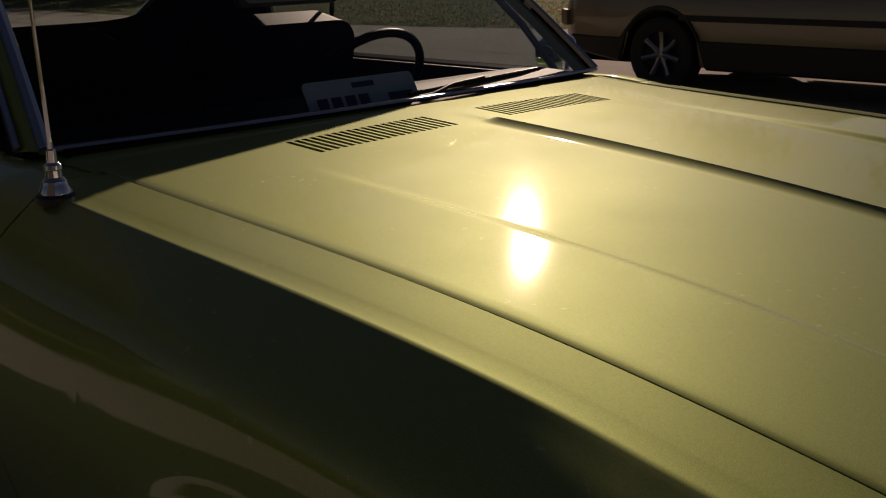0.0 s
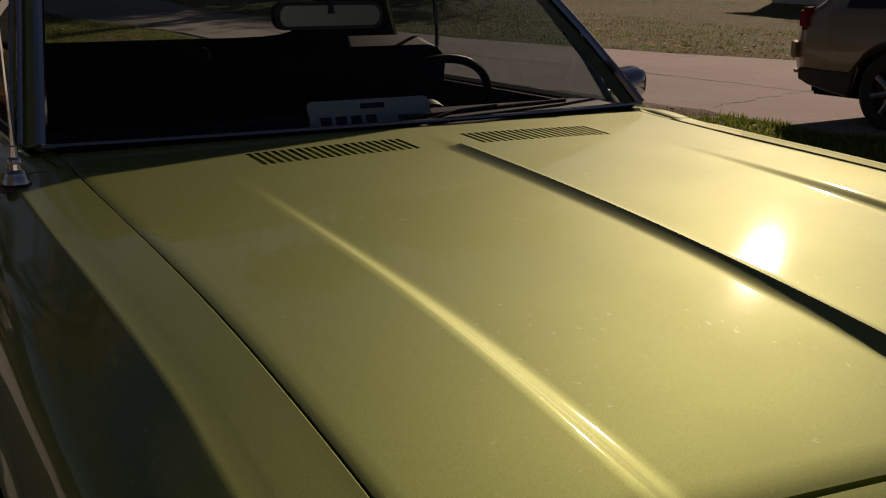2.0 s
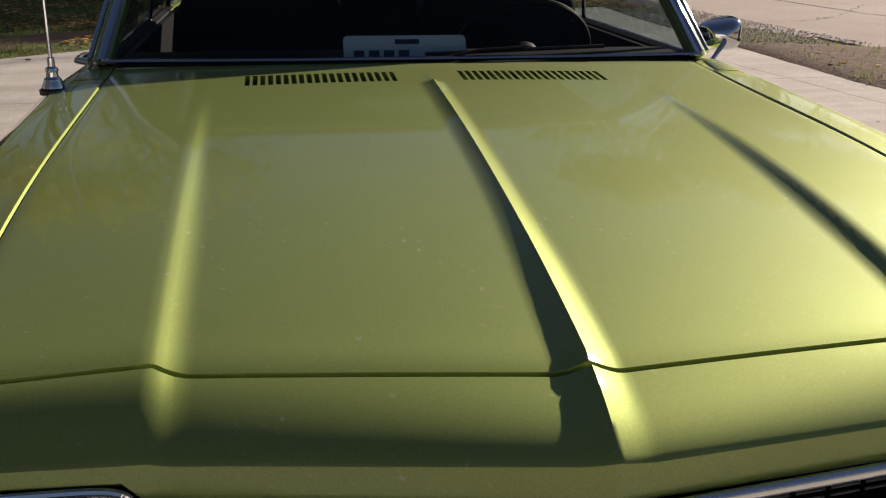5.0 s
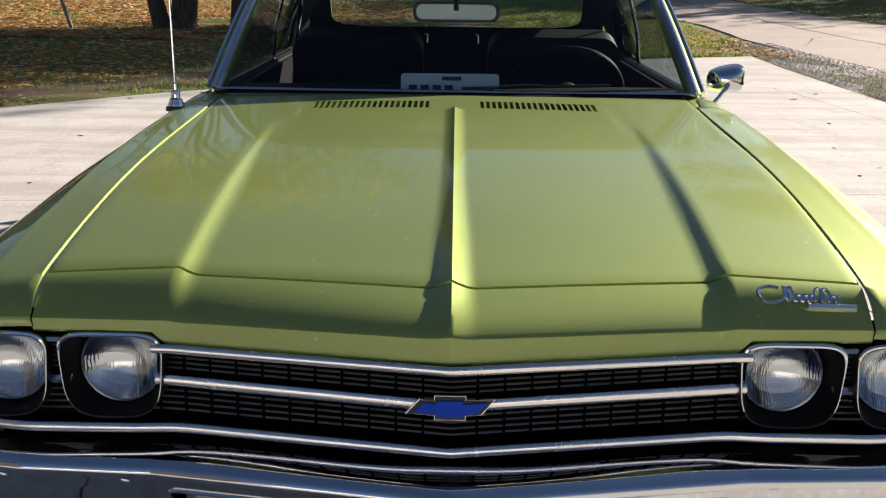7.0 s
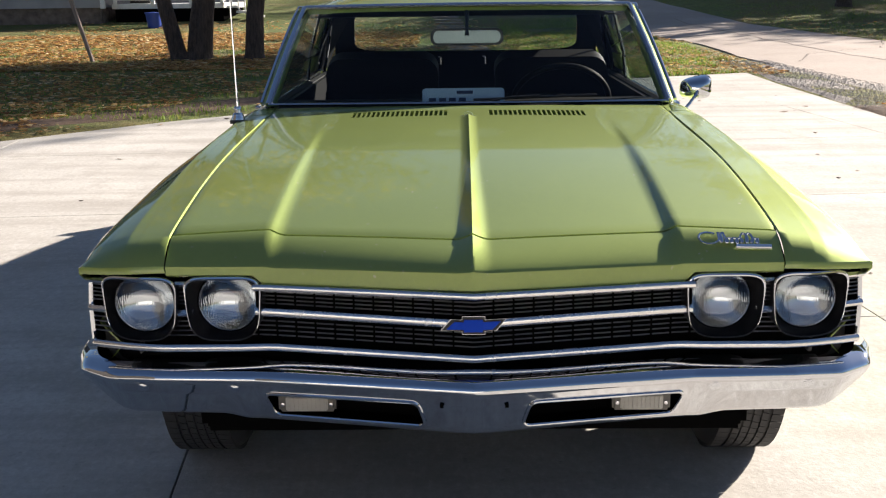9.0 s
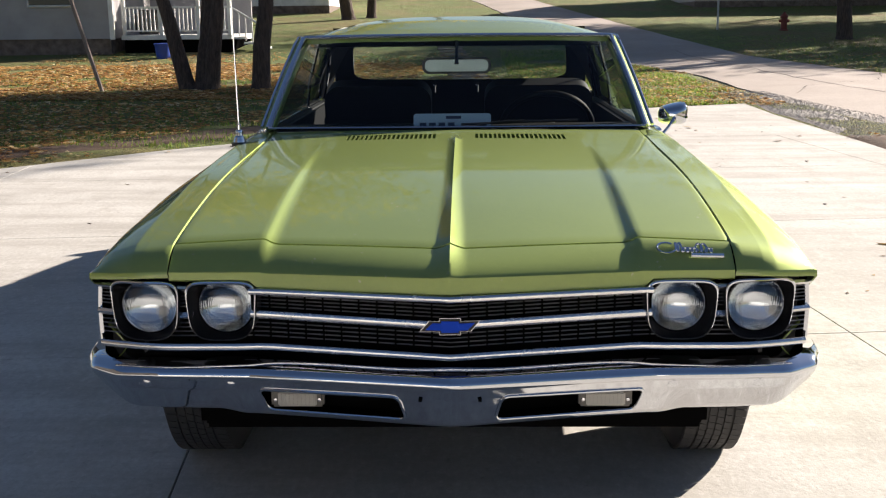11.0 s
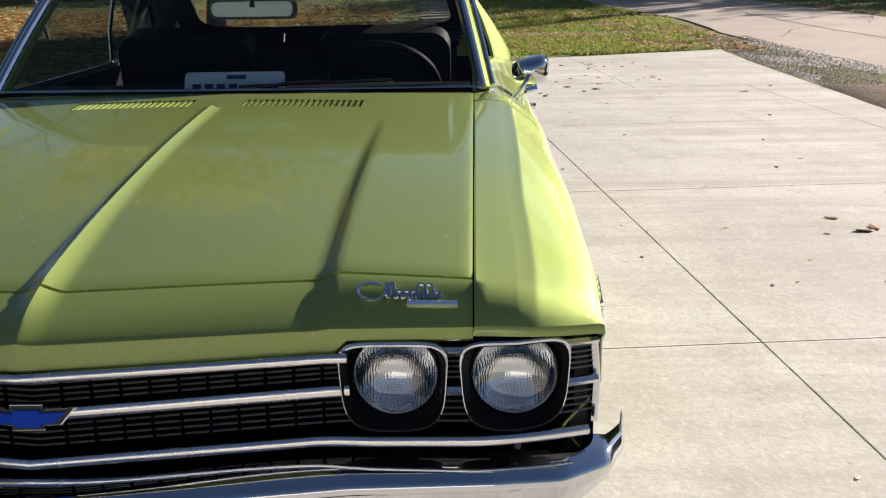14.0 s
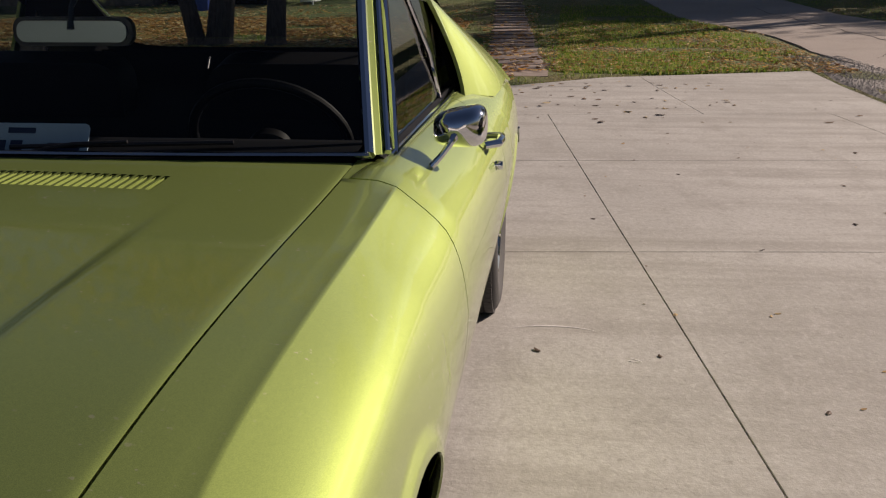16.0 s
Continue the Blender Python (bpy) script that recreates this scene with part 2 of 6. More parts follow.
BLUE_TUB = mat("blue_plastic_tub", (0.02, 0.06, 0.35), 0.45)
HYDRANT_RED = mat("faded_red_paint", (0.20, 0.04, 0.025), 0.7)


def let_light_through(m, share):
    """Thin leaves pass part of the light that falls on them."""
    n, l, b = nodes_of(m)
    t = n.new("ShaderNodeBsdfTranslucent")
    l.new(b.inputs["Base Color"].links[0].from_socket, t.inputs["Color"])
    mx = n.new("ShaderNodeMixShader")
    mx.inputs[0].default_value = share
    out = [q for q in n if q.type == 'OUTPUT_MATERIAL'][0]
    l.new(b.outputs[0], mx.inputs[1])
    l.new(t.outputs[0], mx.inputs[2])
    l.new(mx.outputs[0], out.inputs[0])


for leafy in (BLADE, LITTER, YELLOW_LEAF, GREEN_LEAF):
    let_light_through(leafy, 0.45)


# ---- mesh builders ----
class Mesh:
    """Collects vertices and faces for one part."""

    def __init__(self):
        self.v, self.f = [], []

    def add(self, verts, faces):
        o = len(self.v)
        self.v.extend([tuple(map(float, p)) for p in verts])
        self.f.extend([tuple(i + o for i in q) for q in faces])
        return self

    def grid(self, pts, skip=None, close_u=False, close_v=False, flip=False):
        p = np.asarray(pts, float)
        nu, nv = p.shape[:2]
        fs = []
        for i in range(nu if close_u else nu - 1):
            for j in range(nv if close_v else nv - 1):
                if skip is not None and skip(i, j):
                    continue
                a, b = i * nv + j, ((i + 1) % nu) * nv + j
                c, d = ((i + 1) % nu) * nv + (j + 1) % nv, i * nv + (j + 1) % nv
                fs.append((d, c, b, a) if flip else (a, b, c, d))
        return self.add(p.reshape(-1, 3), fs)

    def shell(self, pts, t, flip=False):
        """A grid with thickness t, closed at its rim."""
        p = np.asarray(pts, float)
        du, dv = np.gradient(p, axis=0), np.gradient(p, axis=1)
        n = np.cross(du, dv)
        n /= np.linalg.norm(n, axis=-1, keepdims=True) + 1e-12
        if flip:
            n = -n
        q = p - n * t
        nu, nv = p.shape[:2]
        o = len(self.v)
        self.grid(p, flip=flip)
        self.grid(q, flip=not flip)
        k = nu * nv
        rim = [i * nv for i in range(nu)] + [(nu - 1) * nv + j for j in range(1, nv)] + [i * nv + nv - 1 for i in range(nu - 2, -1, -1)] + [j for j in range(nv - 2, 0, -1)]
        for a, b in zip(rim, rim[1:] + rim[:1]):
            self.f.append((o + a, o + b, o + k + b, o + k + a) if flip else (o + b, o + a, o + k + a, o + k + b))
        return self

    def box(self, center, size, rot=None, bevel=0.0):
        bm = bmesh.new()
        bmesh.ops.create_cube(bm, size=1.0)
        for w in bm.verts:
            w.co = Vector((w.co.x * size[0], w.co.y * size[1], w.co.z * size[2]))
        if bevel:
            bmesh.ops.bevel(bm, geom=bm.edges[:], offset=bevel, segments=4 if bevel >= 0.04 else 2, affect='EDGES', clamp_overlap=True)
        m = Matrix.Translation(center) @ (rot.to_4x4() if rot else Matrix.Identity(4))
        bm.verts.index_update()
        self.add([m @ w.co for w in bm.verts], [[w.index for w in fc.verts] for fc in bm.faces])
        bm.free()
        return self

    def tube(self, pts, r, n=8, closed=False, flat=None):
        """A tube along a line of points; r is a radius or one per point; flat: (width, height) of an oval section with height along z."""
        p = [Vector(q) for q in pts]
        rings = []
        m = len(p)
        prev = None
        for i in range(m):
            a = p[(i - 1) % m] if (closed or i > 0) else p[i]
            b = p[(i + 1) % m] if (closed or i < m - 1) else p[i]
            t = (b - a).normalized()
            up = prev if prev is not None else (Vector((0, 0, 1)) if abs(t.z) < 0.9 else Vector((0, 1, 0)))
            if flat:
                up = Vector((0, 0, 1))
            s = t.cross(up).normalized()
            u = s.cross(t).normalized()
            prev = u
            rr = r[i] if isinstance(r, (list, tuple, np.ndarray)) else r
            w, h = flat if flat else (rr, rr)
            rings.append([p[i] + s * (w * math.cos(2 * math.pi * k / n)) + u * (h * math.sin(2 * math.pi * k / n)) for k in range(n)])
        self.grid([[tuple(q) for q in ring] for ring in rings], close_u=closed, close_v=True)
        if not closed:
            o = len(self.v) - m * n
            self.f.append(tuple(o + k for k in range(n)))
            self.f.append(tuple(o + (m - 1) * n + k for k in reversed(range(n))))
        return self

    def lathe(self, profile, m=None, n=24):
        """Turns (radius, height) pairs round the local z axis, then places by m."""
        m = m or Matrix.Identity(4)
        pts = [[tuple(m @ Vector((r * math.cos(2 * math.pi * k / n), r * math.sin(2 * math.pi * k / n), h))) for k in range(n)] for r, h in profile]
        return self.grid(pts, close_v=True, flip=True)

    def prism(self, outline, m, depth):
        """An outline in the local xy plane pushed along local z, placed by m."""
        k = len(outline)
        self.add([m @ Vector((x, y, 0)) for x, y in outline] + [m @ Vector((x, y, depth)) for x, y in outline],
                 [tuple(reversed(range(k))), tuple(range(k, 2 * k))] + [(i, (i + 1) % k, k + (i + 1) % k, k + i) for i in range(k)])
        return self


def place(name, me_src, material, parent=None, label="", smooth=35):
    me = bpy.data.meshes.new(name)
    me.from_pydata(me_src.v, [], me_src.f)
    me.materials.append(material)
    if smooth:
        me.polygons.foreach_set("use_smooth", [True] * len(me.polygons))
        me.set_sharp_from_angle(angle=radians(smooth))
    me.update()
    ob = new(name, me)
    if parent is not None:
        ob.parent = parent
        ob.matrix_parent_inverse = parent.matrix_world.inverted()
    if label:
        ob["label"] = label
    return ob


def thing(name, at, label, category, group="", kind=""):
    e = new(name)
    e.empty_display_size = 0.1
    e.matrix_world = Matrix.Translation(at)
    return tagged(e, label, category, group, kind)


def smooth01(a, b, x):
    t = np.clip((np.asarray(x, float) - a) / (b - a), 0, 1)
    return t * t * (3 - 2 * t)


def rounded(w, h, r, n=5):
    """A rounded rectangle outline round the origin."""
    out = []
    for cx, cy, a0 in ((w / 2 - r, h / 2 - r, 0), (-w / 2 + r, h / 2 - r, 90), (-w / 2 + r, -h / 2 + r, 180), (w / 2 - r, -h / 2 + r, 270)):
        out += [(cx + r * math.cos(radians(a0 + 90 * i / n)), cy + r * math.sin(radians(a0 + 90 * i / n))) for i in range(n + 1)]
    return out


# ---- ground ----
def terrain(y):
    return float(np.interp(y, [-400, 13, 18, 28, 60, 160, 420], [0, 0, 0.03, 0.28, 2.54, 5.5, 9.0]))


DRIVE = [(4.40, -14.0), (4.42, 14.35), (0.2, 12.95), (-3.2, 9.0), (-12.0, 1.0), (-12.0, -14.0)]


def inside(poly, x, y):
    """Signed side test for a convex outline given anticlockwise: the least distance to its edges, positive inside."""
    best = 1e9
    for (ax, ay), (bx, by) in zip(poly, poly[1:] + poly[:1]):
        ex, ey = bx - ax, by - ay
        best = min(best, (ex * (y - ay) - ey * (x - ax)) / math.hypot(ex, ey))
    return best


ROAD_Y = [-60, 0, 5, 10, 15, 21, 25, 34, 54, 80, 140]
ROAD_L = [6.6, 6.3, 6.2, 5.7, 5.3, 5.2, 4.15, 3.2, 0.9, -2.5, -12]
ROAD_R = [13.4, 13.2, 12.9, 12.0, 10.5, 9.25, 8.5, 7.0, 4.2, 1.4, -8]


def road_x(y):
    return float(np.interp(y, ROAD_Y, ROAD_L)), float(np.interp(y, ROAD_Y, ROAD_R))


def ground_z(x, y):
    z = terrain(y)
    lo, hi = road_x(y)
    d = max(inside(DRIVE, x, y), min(x - lo, hi - x))
    return z + 0.02 - 0.09 * float(smooth01(-0.15, 0.25, d)) + 0.025 * noise.noise(Vector((x * 0.6, y * 0.6, 3.0))) * float(smooth01(0.0, -0.5, d))


gx = np.concatenate([np.linspace(-420, -40, 12), np.linspace(-36, -14, 16), np.linspace(-13.5, 16, 100), np.linspace(17, 40, 14), np.linspace(50, 420, 10)])
gy = np.concatenate([np.linspace(-400, -30, 8), np.linspace(-25, -4, 12), np.linspace(-3, 30, 112), np.linspace(31, 62, 36), np.linspace(66, 160, 20), np.linspace(180, 420, 8)])
ground = place("ground", Mesh().grid([[(x, y, ground_z(x, y)) for y in gy] for x in gx]), EARTH, smooth=60)
tagged(ground, "patchy autumn lawn rising gently behind the driveway", "ground", kind="structure")

ry = np.concatenate([np.linspace(-60, 10, 15), np.linspace(11, 60, 50), np.linspace(64, 140, 20)])
rg = []
for y in ry:
    a, b = road_x(y)
    wob = 0.10 * noise.noise(Vector((0.0, y * 0.8, 7.0)))
    rg.append([(a + wob + (b - a) * k / 8, y, terrain(y) + 0.035 - 0.02 * abs(k / 4 - 1)) for k in range(9)])
road = place("road", Mesh().shell(rg, 0.1, flip=True), ROAD, smooth=60)
tagged(road, "worn pale concrete street with dark crack lines", "road", kind="structure")
JOINT_DARK = mat("crack_filler", (0.045, 0.038, 0.032), 0.8)


def crack(pts, w, seed):
    rnd = random.Random(seed)
    me = Mesh()
    line = []
    for (ax, ay), (bx, by) in zip(pts, pts[1:]):
        for i in range(14):
            u = i / 14
            line.append((ax + (bx - ax) * u + rnd.uniform(-0.05, 0.05), ay + (by - ay) * u + rnd.uniform(-0.05, 0.05)))
    me.grid([[(x - w * rnd.uniform(0.3, 1), y - w * rnd.uniform(0.2, 0.8), road_top(x, y) + 0.004), (x + w * rnd.uniform(0.3, 1), y + w * rnd.uniform(0.2, 0.8), road_top(x, y) + 0.004)] for x, y in line], flip=True)
    return me


def road_top(x, y):
    a, b = road_x(y)
    return terrain(y) + 0.035 - 0.02 * abs(2 * (x - a) / (b - a) - 1)


for i, pts in enumerate([[(8.4, -6), (8.35, 4), (8.2, 10), (7.4, 16), (6.8, 22), (6.2, 30)], [(6.3, 12), (7.2, 12.6), (8.6, 14.4), (10.6, 15.2)], [(5.9, 16.5), (6.6, 18.2), (8.4, 19.4), (9.3, 21.6)], [(5.0, 21.5), (7.2, 22.3), (9.1, 23.5)], [(6.4, 7.2), (8.3, 7.7), (12.4, 8.4)]]):
    place("crack", crack(pts, 0.022, i), JOINT_DARK, road)

# driveway slabs: a grid turned a little from the car, with open joints
driveway = thing("driveway", (0, 0, 0), "pale broom-finished concrete driveway with scored joints", "driveway", kind="structure")
SLAB_DIR = Vector((-0.096, 1.0)).normalized()
SLAB_NRM = Vector((SLAB_DIR.y, -SLAB_DIR.x))
JA = Vector((1.726, 1.921))
SX, SY, GAP = 2.71, 2.60, 0.006


def clip(poly, region):
    for (ax, ay), (bx, by) in zip(region, region[1:] + region[:1]):
        out = []
        ex, ey = bx - ax, by - ay

        def side(p):
            return ex * (p[1] - ay) - ey * (p[0] - ax)

        for p, q in zip(poly, poly[1:] + poly[:1]):
            sp, sq = side(p), side(q)
            if sp >= 0:
                out.append(p)
            if (sp > 0 > sq) or (sp < 0 < sq):
                u = sp / (sp - sq)
                out.append((p[0] + (q[0] - p[0]) * u, p[1] + (q[1] - p[1]) * u))
        poly = out
        if len(poly) < 3:
            return []
    return poly


for j in range(-6, 6):
    for i in range(-6, 4):
        shift = 0.55 * SX if j >= 3 else 0.0
        a0, a1 = i * SX + GAP / 2 + shift, (i + 1) * SX - GAP / 2 + shift
        b0, b1 = j * SY + GAP / 2, (j + 1) * SY - GAP / 2
        cs = [JA + SLAB_NRM * a + SLAB_DIR * b for a, b in ((a0, b0), (a1, b0), (a1, b1), (a0, b1))]
        poly = clip([(c.x, c.y) for c in cs], DRIVE)
        if len(poly) < 3:
            continue
        cx, cy = sum(p[0] for p in poly) / len(poly), sum(p[1] for p in poly) / len(poly)
        zt = lambda p: 0.02 * max(0, p[1] - 13)
        k = len(poly)
        e = 0.0012
        inner = []
        for x, y in poly:
            d = Vector((cx - x, cy - y)).normalized() * e * 1.4
            inner.append((x + d.x, y + d.y))
        vs = [(x, y, zt((x, y)) - 0.10) for x, y in poly] + [(x, y, zt((x, y)) - e) for x, y in poly] + [(x, y, zt((x, y))) for x, y in inner]
        fs = [(q, (q + 1) % k, k + (q + 1) % k, k + q) for q in range(k)] + [(k + q, k + (q + 1) % k, 2 * k + (q + 1) % k, 2 * k + q) for q in range(k)] + [tuple(range(2 * k, 3 * k))]
        place("slab", Mesh().add(vs, fs), CONCRETE, driveway, smooth=0)
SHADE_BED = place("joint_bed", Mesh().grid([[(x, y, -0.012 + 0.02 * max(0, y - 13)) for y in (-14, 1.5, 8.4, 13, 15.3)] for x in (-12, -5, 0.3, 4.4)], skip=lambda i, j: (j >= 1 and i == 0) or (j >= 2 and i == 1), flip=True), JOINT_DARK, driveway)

CHALK = mat("chalk_trace", (0.78, 0.77, 0.74), 0.9)
for cx, cy, rr, a0, a1, w in ((1.10, 3.26, 0.16, 25, 150, 0.012), (1.30, 2.98, 0.10, -10, 60, 0.008), (1.42, 3.02, 0.06, 200, 260, 0.008)):
    arc = [(cx + rr * 1.15 * math.cos(radians(a)), cy + rr * 0.55 * math.sin(radians(a))) for a in np.linspace(a0, a1, 16)]
    place("chalk_mark", Mesh().grid([[(x, y - w * 0.5 * (1 - abs(i - 7.5) / 9), 0.0015), (x, y + w * 0.5 * (1 - abs(i - 7.5) / 9), 0.0015)] for i, (x, y) in enumerate(arc)]), CHALK, driveway)

# stepping path that leads off the driveway
PAVER = mat("weathered_paver", (0.28, 0.22, 0.18), 0.9)
pv_ = noise_node(PAVER, tex_coord(PAVER), 6, 5, 0.7)
set_base(PAVER, ramp(PAVER, pv_, [(0.3, (0.20, 0.155, 0.125)), (0.7, (0.38, 0.31, 0.26))]))
path = thing("stone_path", (0.4, 20, 0), "narrow path of worn square pavers in the lawn", "path", kind="structure")
for i in range(26):
    y = 13.6 + i * 0.86
    cxp = 0.50 - 0.057 * (y - 13.7)
    place("paver", Mesh().box((cxp + random.uniform(-.03, .03), y, terrain(y) - 0.008), (0.80, 0.845, 0.09), Matrix.Rotation(random.uniform(-.02, .02), 3, 'Z'), 0.012), PAVER, path)

# bare soil patch and gravel strip between driveway and street
def patch(name, outline, zoff, material, label, cat):
    me = Mesh()
    c = np.mean(outline, 0)
    rings = []
    for k in (0.0, 0.5, 0.85, 1.0):
        ring = []
        for i in range(48):
            u = i / 48 * len(outline)
            a, b = outline[int(u)], outline[(int(u) + 1) % len(outline)]
            w = u - int(u)
            px, py = a[0] + (b[0] - a[0]) * w, a[1] + (b[1] - a[1]) * w
            s = k * (1 + 0.07 * noise.noise(Vector((px * 3, py * 3, 1))))
            x, y = c[0] + (px - c[0]) * s, c[1] + (py - c[1]) * s
            ring.append((x, y, terrain(y) + zoff * (1 - k ** 3) + 0.012 - 0.05 * (k == 1.0) + 0.012 * noise.noise(Vector((x * 4, y * 4, 5)))))
        rings.append(ring)
    me.grid(rings, close_v=True)
    return tagged(place(name, me, material, smooth=60), label, cat, kind="structure")


patch("soil_patch", [(4.3, 6.6), (6.3, 6.4), (6.1, 9.2), (4.9, 10.0), (4.35, 9.9)], 0.035, SOIL, "bare brown soil strip beside the driveway", "soil")
patch("soil_edge", [(-11.9, 1.4), (-3.2, 9.25), (0.0, 13.0), (-0.5, 13.8), (-3.75, 10.0), (-12.3, 2.2)], 0.03, SOIL, "bare soil edge of the lawn strewn with leaves", "soil")
patch("gravel_bed", [(4.42, 9.9), (5.9, 9.9), (5.6, 14.0), (5.2, 16.6), (4.5, 15.6)], 0.008, mat("gravelly_dirt", (0.33, 0.30, 0.27), 0.95), "grey gravel and dirt shoulder beside the street", "gravel")
gr = Mesh()
rng = random.Random(4)
for i in range(6000):
    u = rng.random()
    y = 9.4 + 7.4 * u
    x0, x1 = 4.40 + 0.02 * (y - 9.4), road_x(y)[0] + 0.15
    x = x0 + (x1 - x0) * rng.random()
    s = rng.uniform(0.006, 0.015)
    z = terrain(y) + 0.02 + rng.uniform(0, 0.015)
    a = rng.uniform(0, 6.28)
    vs = [(x + s * math.cos(a + k * 1.57) * rng.uniform(.7, 1.2), y + s * math.sin(a + k * 1.57) * rng.uniform(.7, 1.2), z) for k in range(4)] + [(x + s * .2, y, z + s * rng.uniform(.5, .9))]
    gr.add(vs, [(0, 1, 4), (1, 2, 4), (2, 3, 4), (3, 0, 4)])
tagged(place("gravel", gr, GRAVEL, smooth=0), "loose grey gravel between driveway and street", "gravel", kind="stuff")


# ---- the green coupe ----
car = thing("car", (0, 2.2, 0), "lime-gold classic two-door coupe with chrome trim, parked on concrete", "car")


def zc(y):
    y = np.asarray(y, float)
    return 0.7969 + 0.2057 * y - 0.1219 * y ** 2 + 0.0325 * y ** 3


def seam_y(x):
    a = np.abs(x)
    return np.where(a < 0.47, -0.006 + 0.104 * a, 0.0429 - 0.06 * (a - 0.47))


def spread(y):
    """The hood widens a little towards the windshield."""
    return 1 + 0.011 * np.clip(np.asarray(y, float) / 1.4, 0, 1.1)


def ridges(x, y):
    a = np.abs(x)
    wide = 0.018 + 0.019 * smooth01(1.0, 0.3, y)
    side = 0.0135 * np.clip((a - 0.474 + wide) / wide, 0, 1) ** 1.7 * smooth01(1.24, 0.40, y)
    front = smooth01(0.55, 0.0, y)
    mid = (0.010 + 0.005 * front) * np.clip(1 - a / (0.028 + 0.010 * front), 0, 1) ** 1.4 * smooth01(1.240, 1.212, y)
    return side + mid


def hood_z(x, y):
    a = np.abs(x)
    crown = (0.011 + 0.007 * smooth01(0.0, 1.3, y)) * (1 - (a / 0.7) ** 2)
    return zc(y) + crown + ridges(x, y)


def wind_base_y(x):
    return 1.465 + 0.085 * (np.abs(x) / 0.73) ** 2


# hood, with open vent slots
slot_x = []
for i in range(20):
    x0 = 0.072 + i * 0.01655
    slot_x.append((x0, x0 + 0.0104))
xs = {0.0, 0.7}
xs |= {round(v, 4) for s in slot_x for v in s}
xs |= {round(v, 4) for v in (0.005, 0.010, 0.015, 0.020, 0.025, 0.030, 0.037, 0.044, 0.05, 0.06, 0.408, 0.42, 0.43, 0.438, 0.446, 0.454, 0.462, 0.47, 0.478, 0.49, 0.51, 0.54, 0.58, 0.62, 0.65, 0.675, 0.69, 0.6965)}
xs = sorted(xs)
xs = [-v for v in reversed(xs[1:])] + xs
ts = [0, 0.003, 0.012, 0.03, 0.06, 0.10] + list(np.linspace(0.15, 0.78, 22)) + [0.80, 0.812, 0.82, 0.828, 0.836, 0.842, None, None, 0.93, 0.96, 0.985, 1.0]
SLOT_Y0, SLOT_Y1 = 1.243, 1.343
hp = []
for x in xs:
    y0, y1 = float(seam_y(x)) + 0.004, float(wind_base_y(x)) - 0.018
    col = []
    for k, u in enumerate(ts):
        if u is None:
            y = SLOT_Y0 if ts[k - 1] is not None else SLOT_Y1
        elif u <= 0.842:
            y = y0 + (SLOT_Y0 - 0.012 - y0) * u / 0.842
        else:
            y = SLOT_Y1 + (y1 - SLOT_Y1) * (u - 0.90) / 0.10 if u > 0.90 else y0
        z = float(hood_z(x, y))
        ed = max(0, abs(x) - 0.688) / 0.012
        z -= 0.0022 * ed * ed + 0.003 * max(0, 1 - u / 0.012 if u is not None and u < 0.012 else 0)
        col.append((x * float(spread(y)), y, z))
    hp.append(col)
hp = np.array(hp)
ia = ts.index(None)
slot_cols = [i for i in range(len(xs) - 1) if any(abs(abs(xs[i] + xs[i + 1]) / 2 - (s[0] + s[1]) / 2) < 0.002 for s in slot_x)]
hm = Mesh().grid(hp, skip=lambda i, j: j == ia and i in slot_cols)
nv = hp.shape[1]
down = Vector((0, 0, -0.022))
edge_loops = [[(0, j) for j in range(nv)], [(len(xs) - 1, j) for j in range(nv - 1, -1, -1)], [(i, 0) for i in range(len(xs) - 1, -1, -1)], [(i, nv - 1) for i in range(len(xs))]]
for lp in edge_loops:
    hm.grid([[tuple(hp[i, j]), (hp[i, j][0], hp[i, j][1], hp[i, j][2] - 0.022)] for i, j in lp])
slot_walls = []
for i in slot_cols:
    c = [hp[i, ia], hp[i + 1, ia], hp[i + 1, ia + 1], hp[i, ia + 1]]
    slot_walls.append(Mesh().grid([[(c[k % 4][0], c[k % 4][1], c[k % 4][2] - 0.002), (c[k % 4][0], c[k % 4][1], c[k % 4][2] - 0.022)] for k in range(5)]))
hood = place("hood", hm, PAINT, car, "long metallic lime hood with three raised ridges", smooth=40)
for w in slot_walls:
    place("vent_slot", w, PAINT, hood, smooth=0)
for sgn in (-1, 1):
    # dark box and sheet stand in for the shade under the hood
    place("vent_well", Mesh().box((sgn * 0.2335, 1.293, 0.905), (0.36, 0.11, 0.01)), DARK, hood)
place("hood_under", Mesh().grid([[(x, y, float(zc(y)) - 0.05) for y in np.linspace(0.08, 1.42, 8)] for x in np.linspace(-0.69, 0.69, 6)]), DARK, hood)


# nose panel between hood and grille
def lip(x):
    a = abs(x)
    y = -0.127 + 0.069 * min(a / 0.47, 1.0) ** 1.02 + (0.005 * (a - 0.47) / 0.23 if a > 0.47 else 0)
    return y, 0.7580 + 0.30 * float(ridges(x, 0.1)) - 0.0025 * float(smooth01(0.40, 0.50, a))


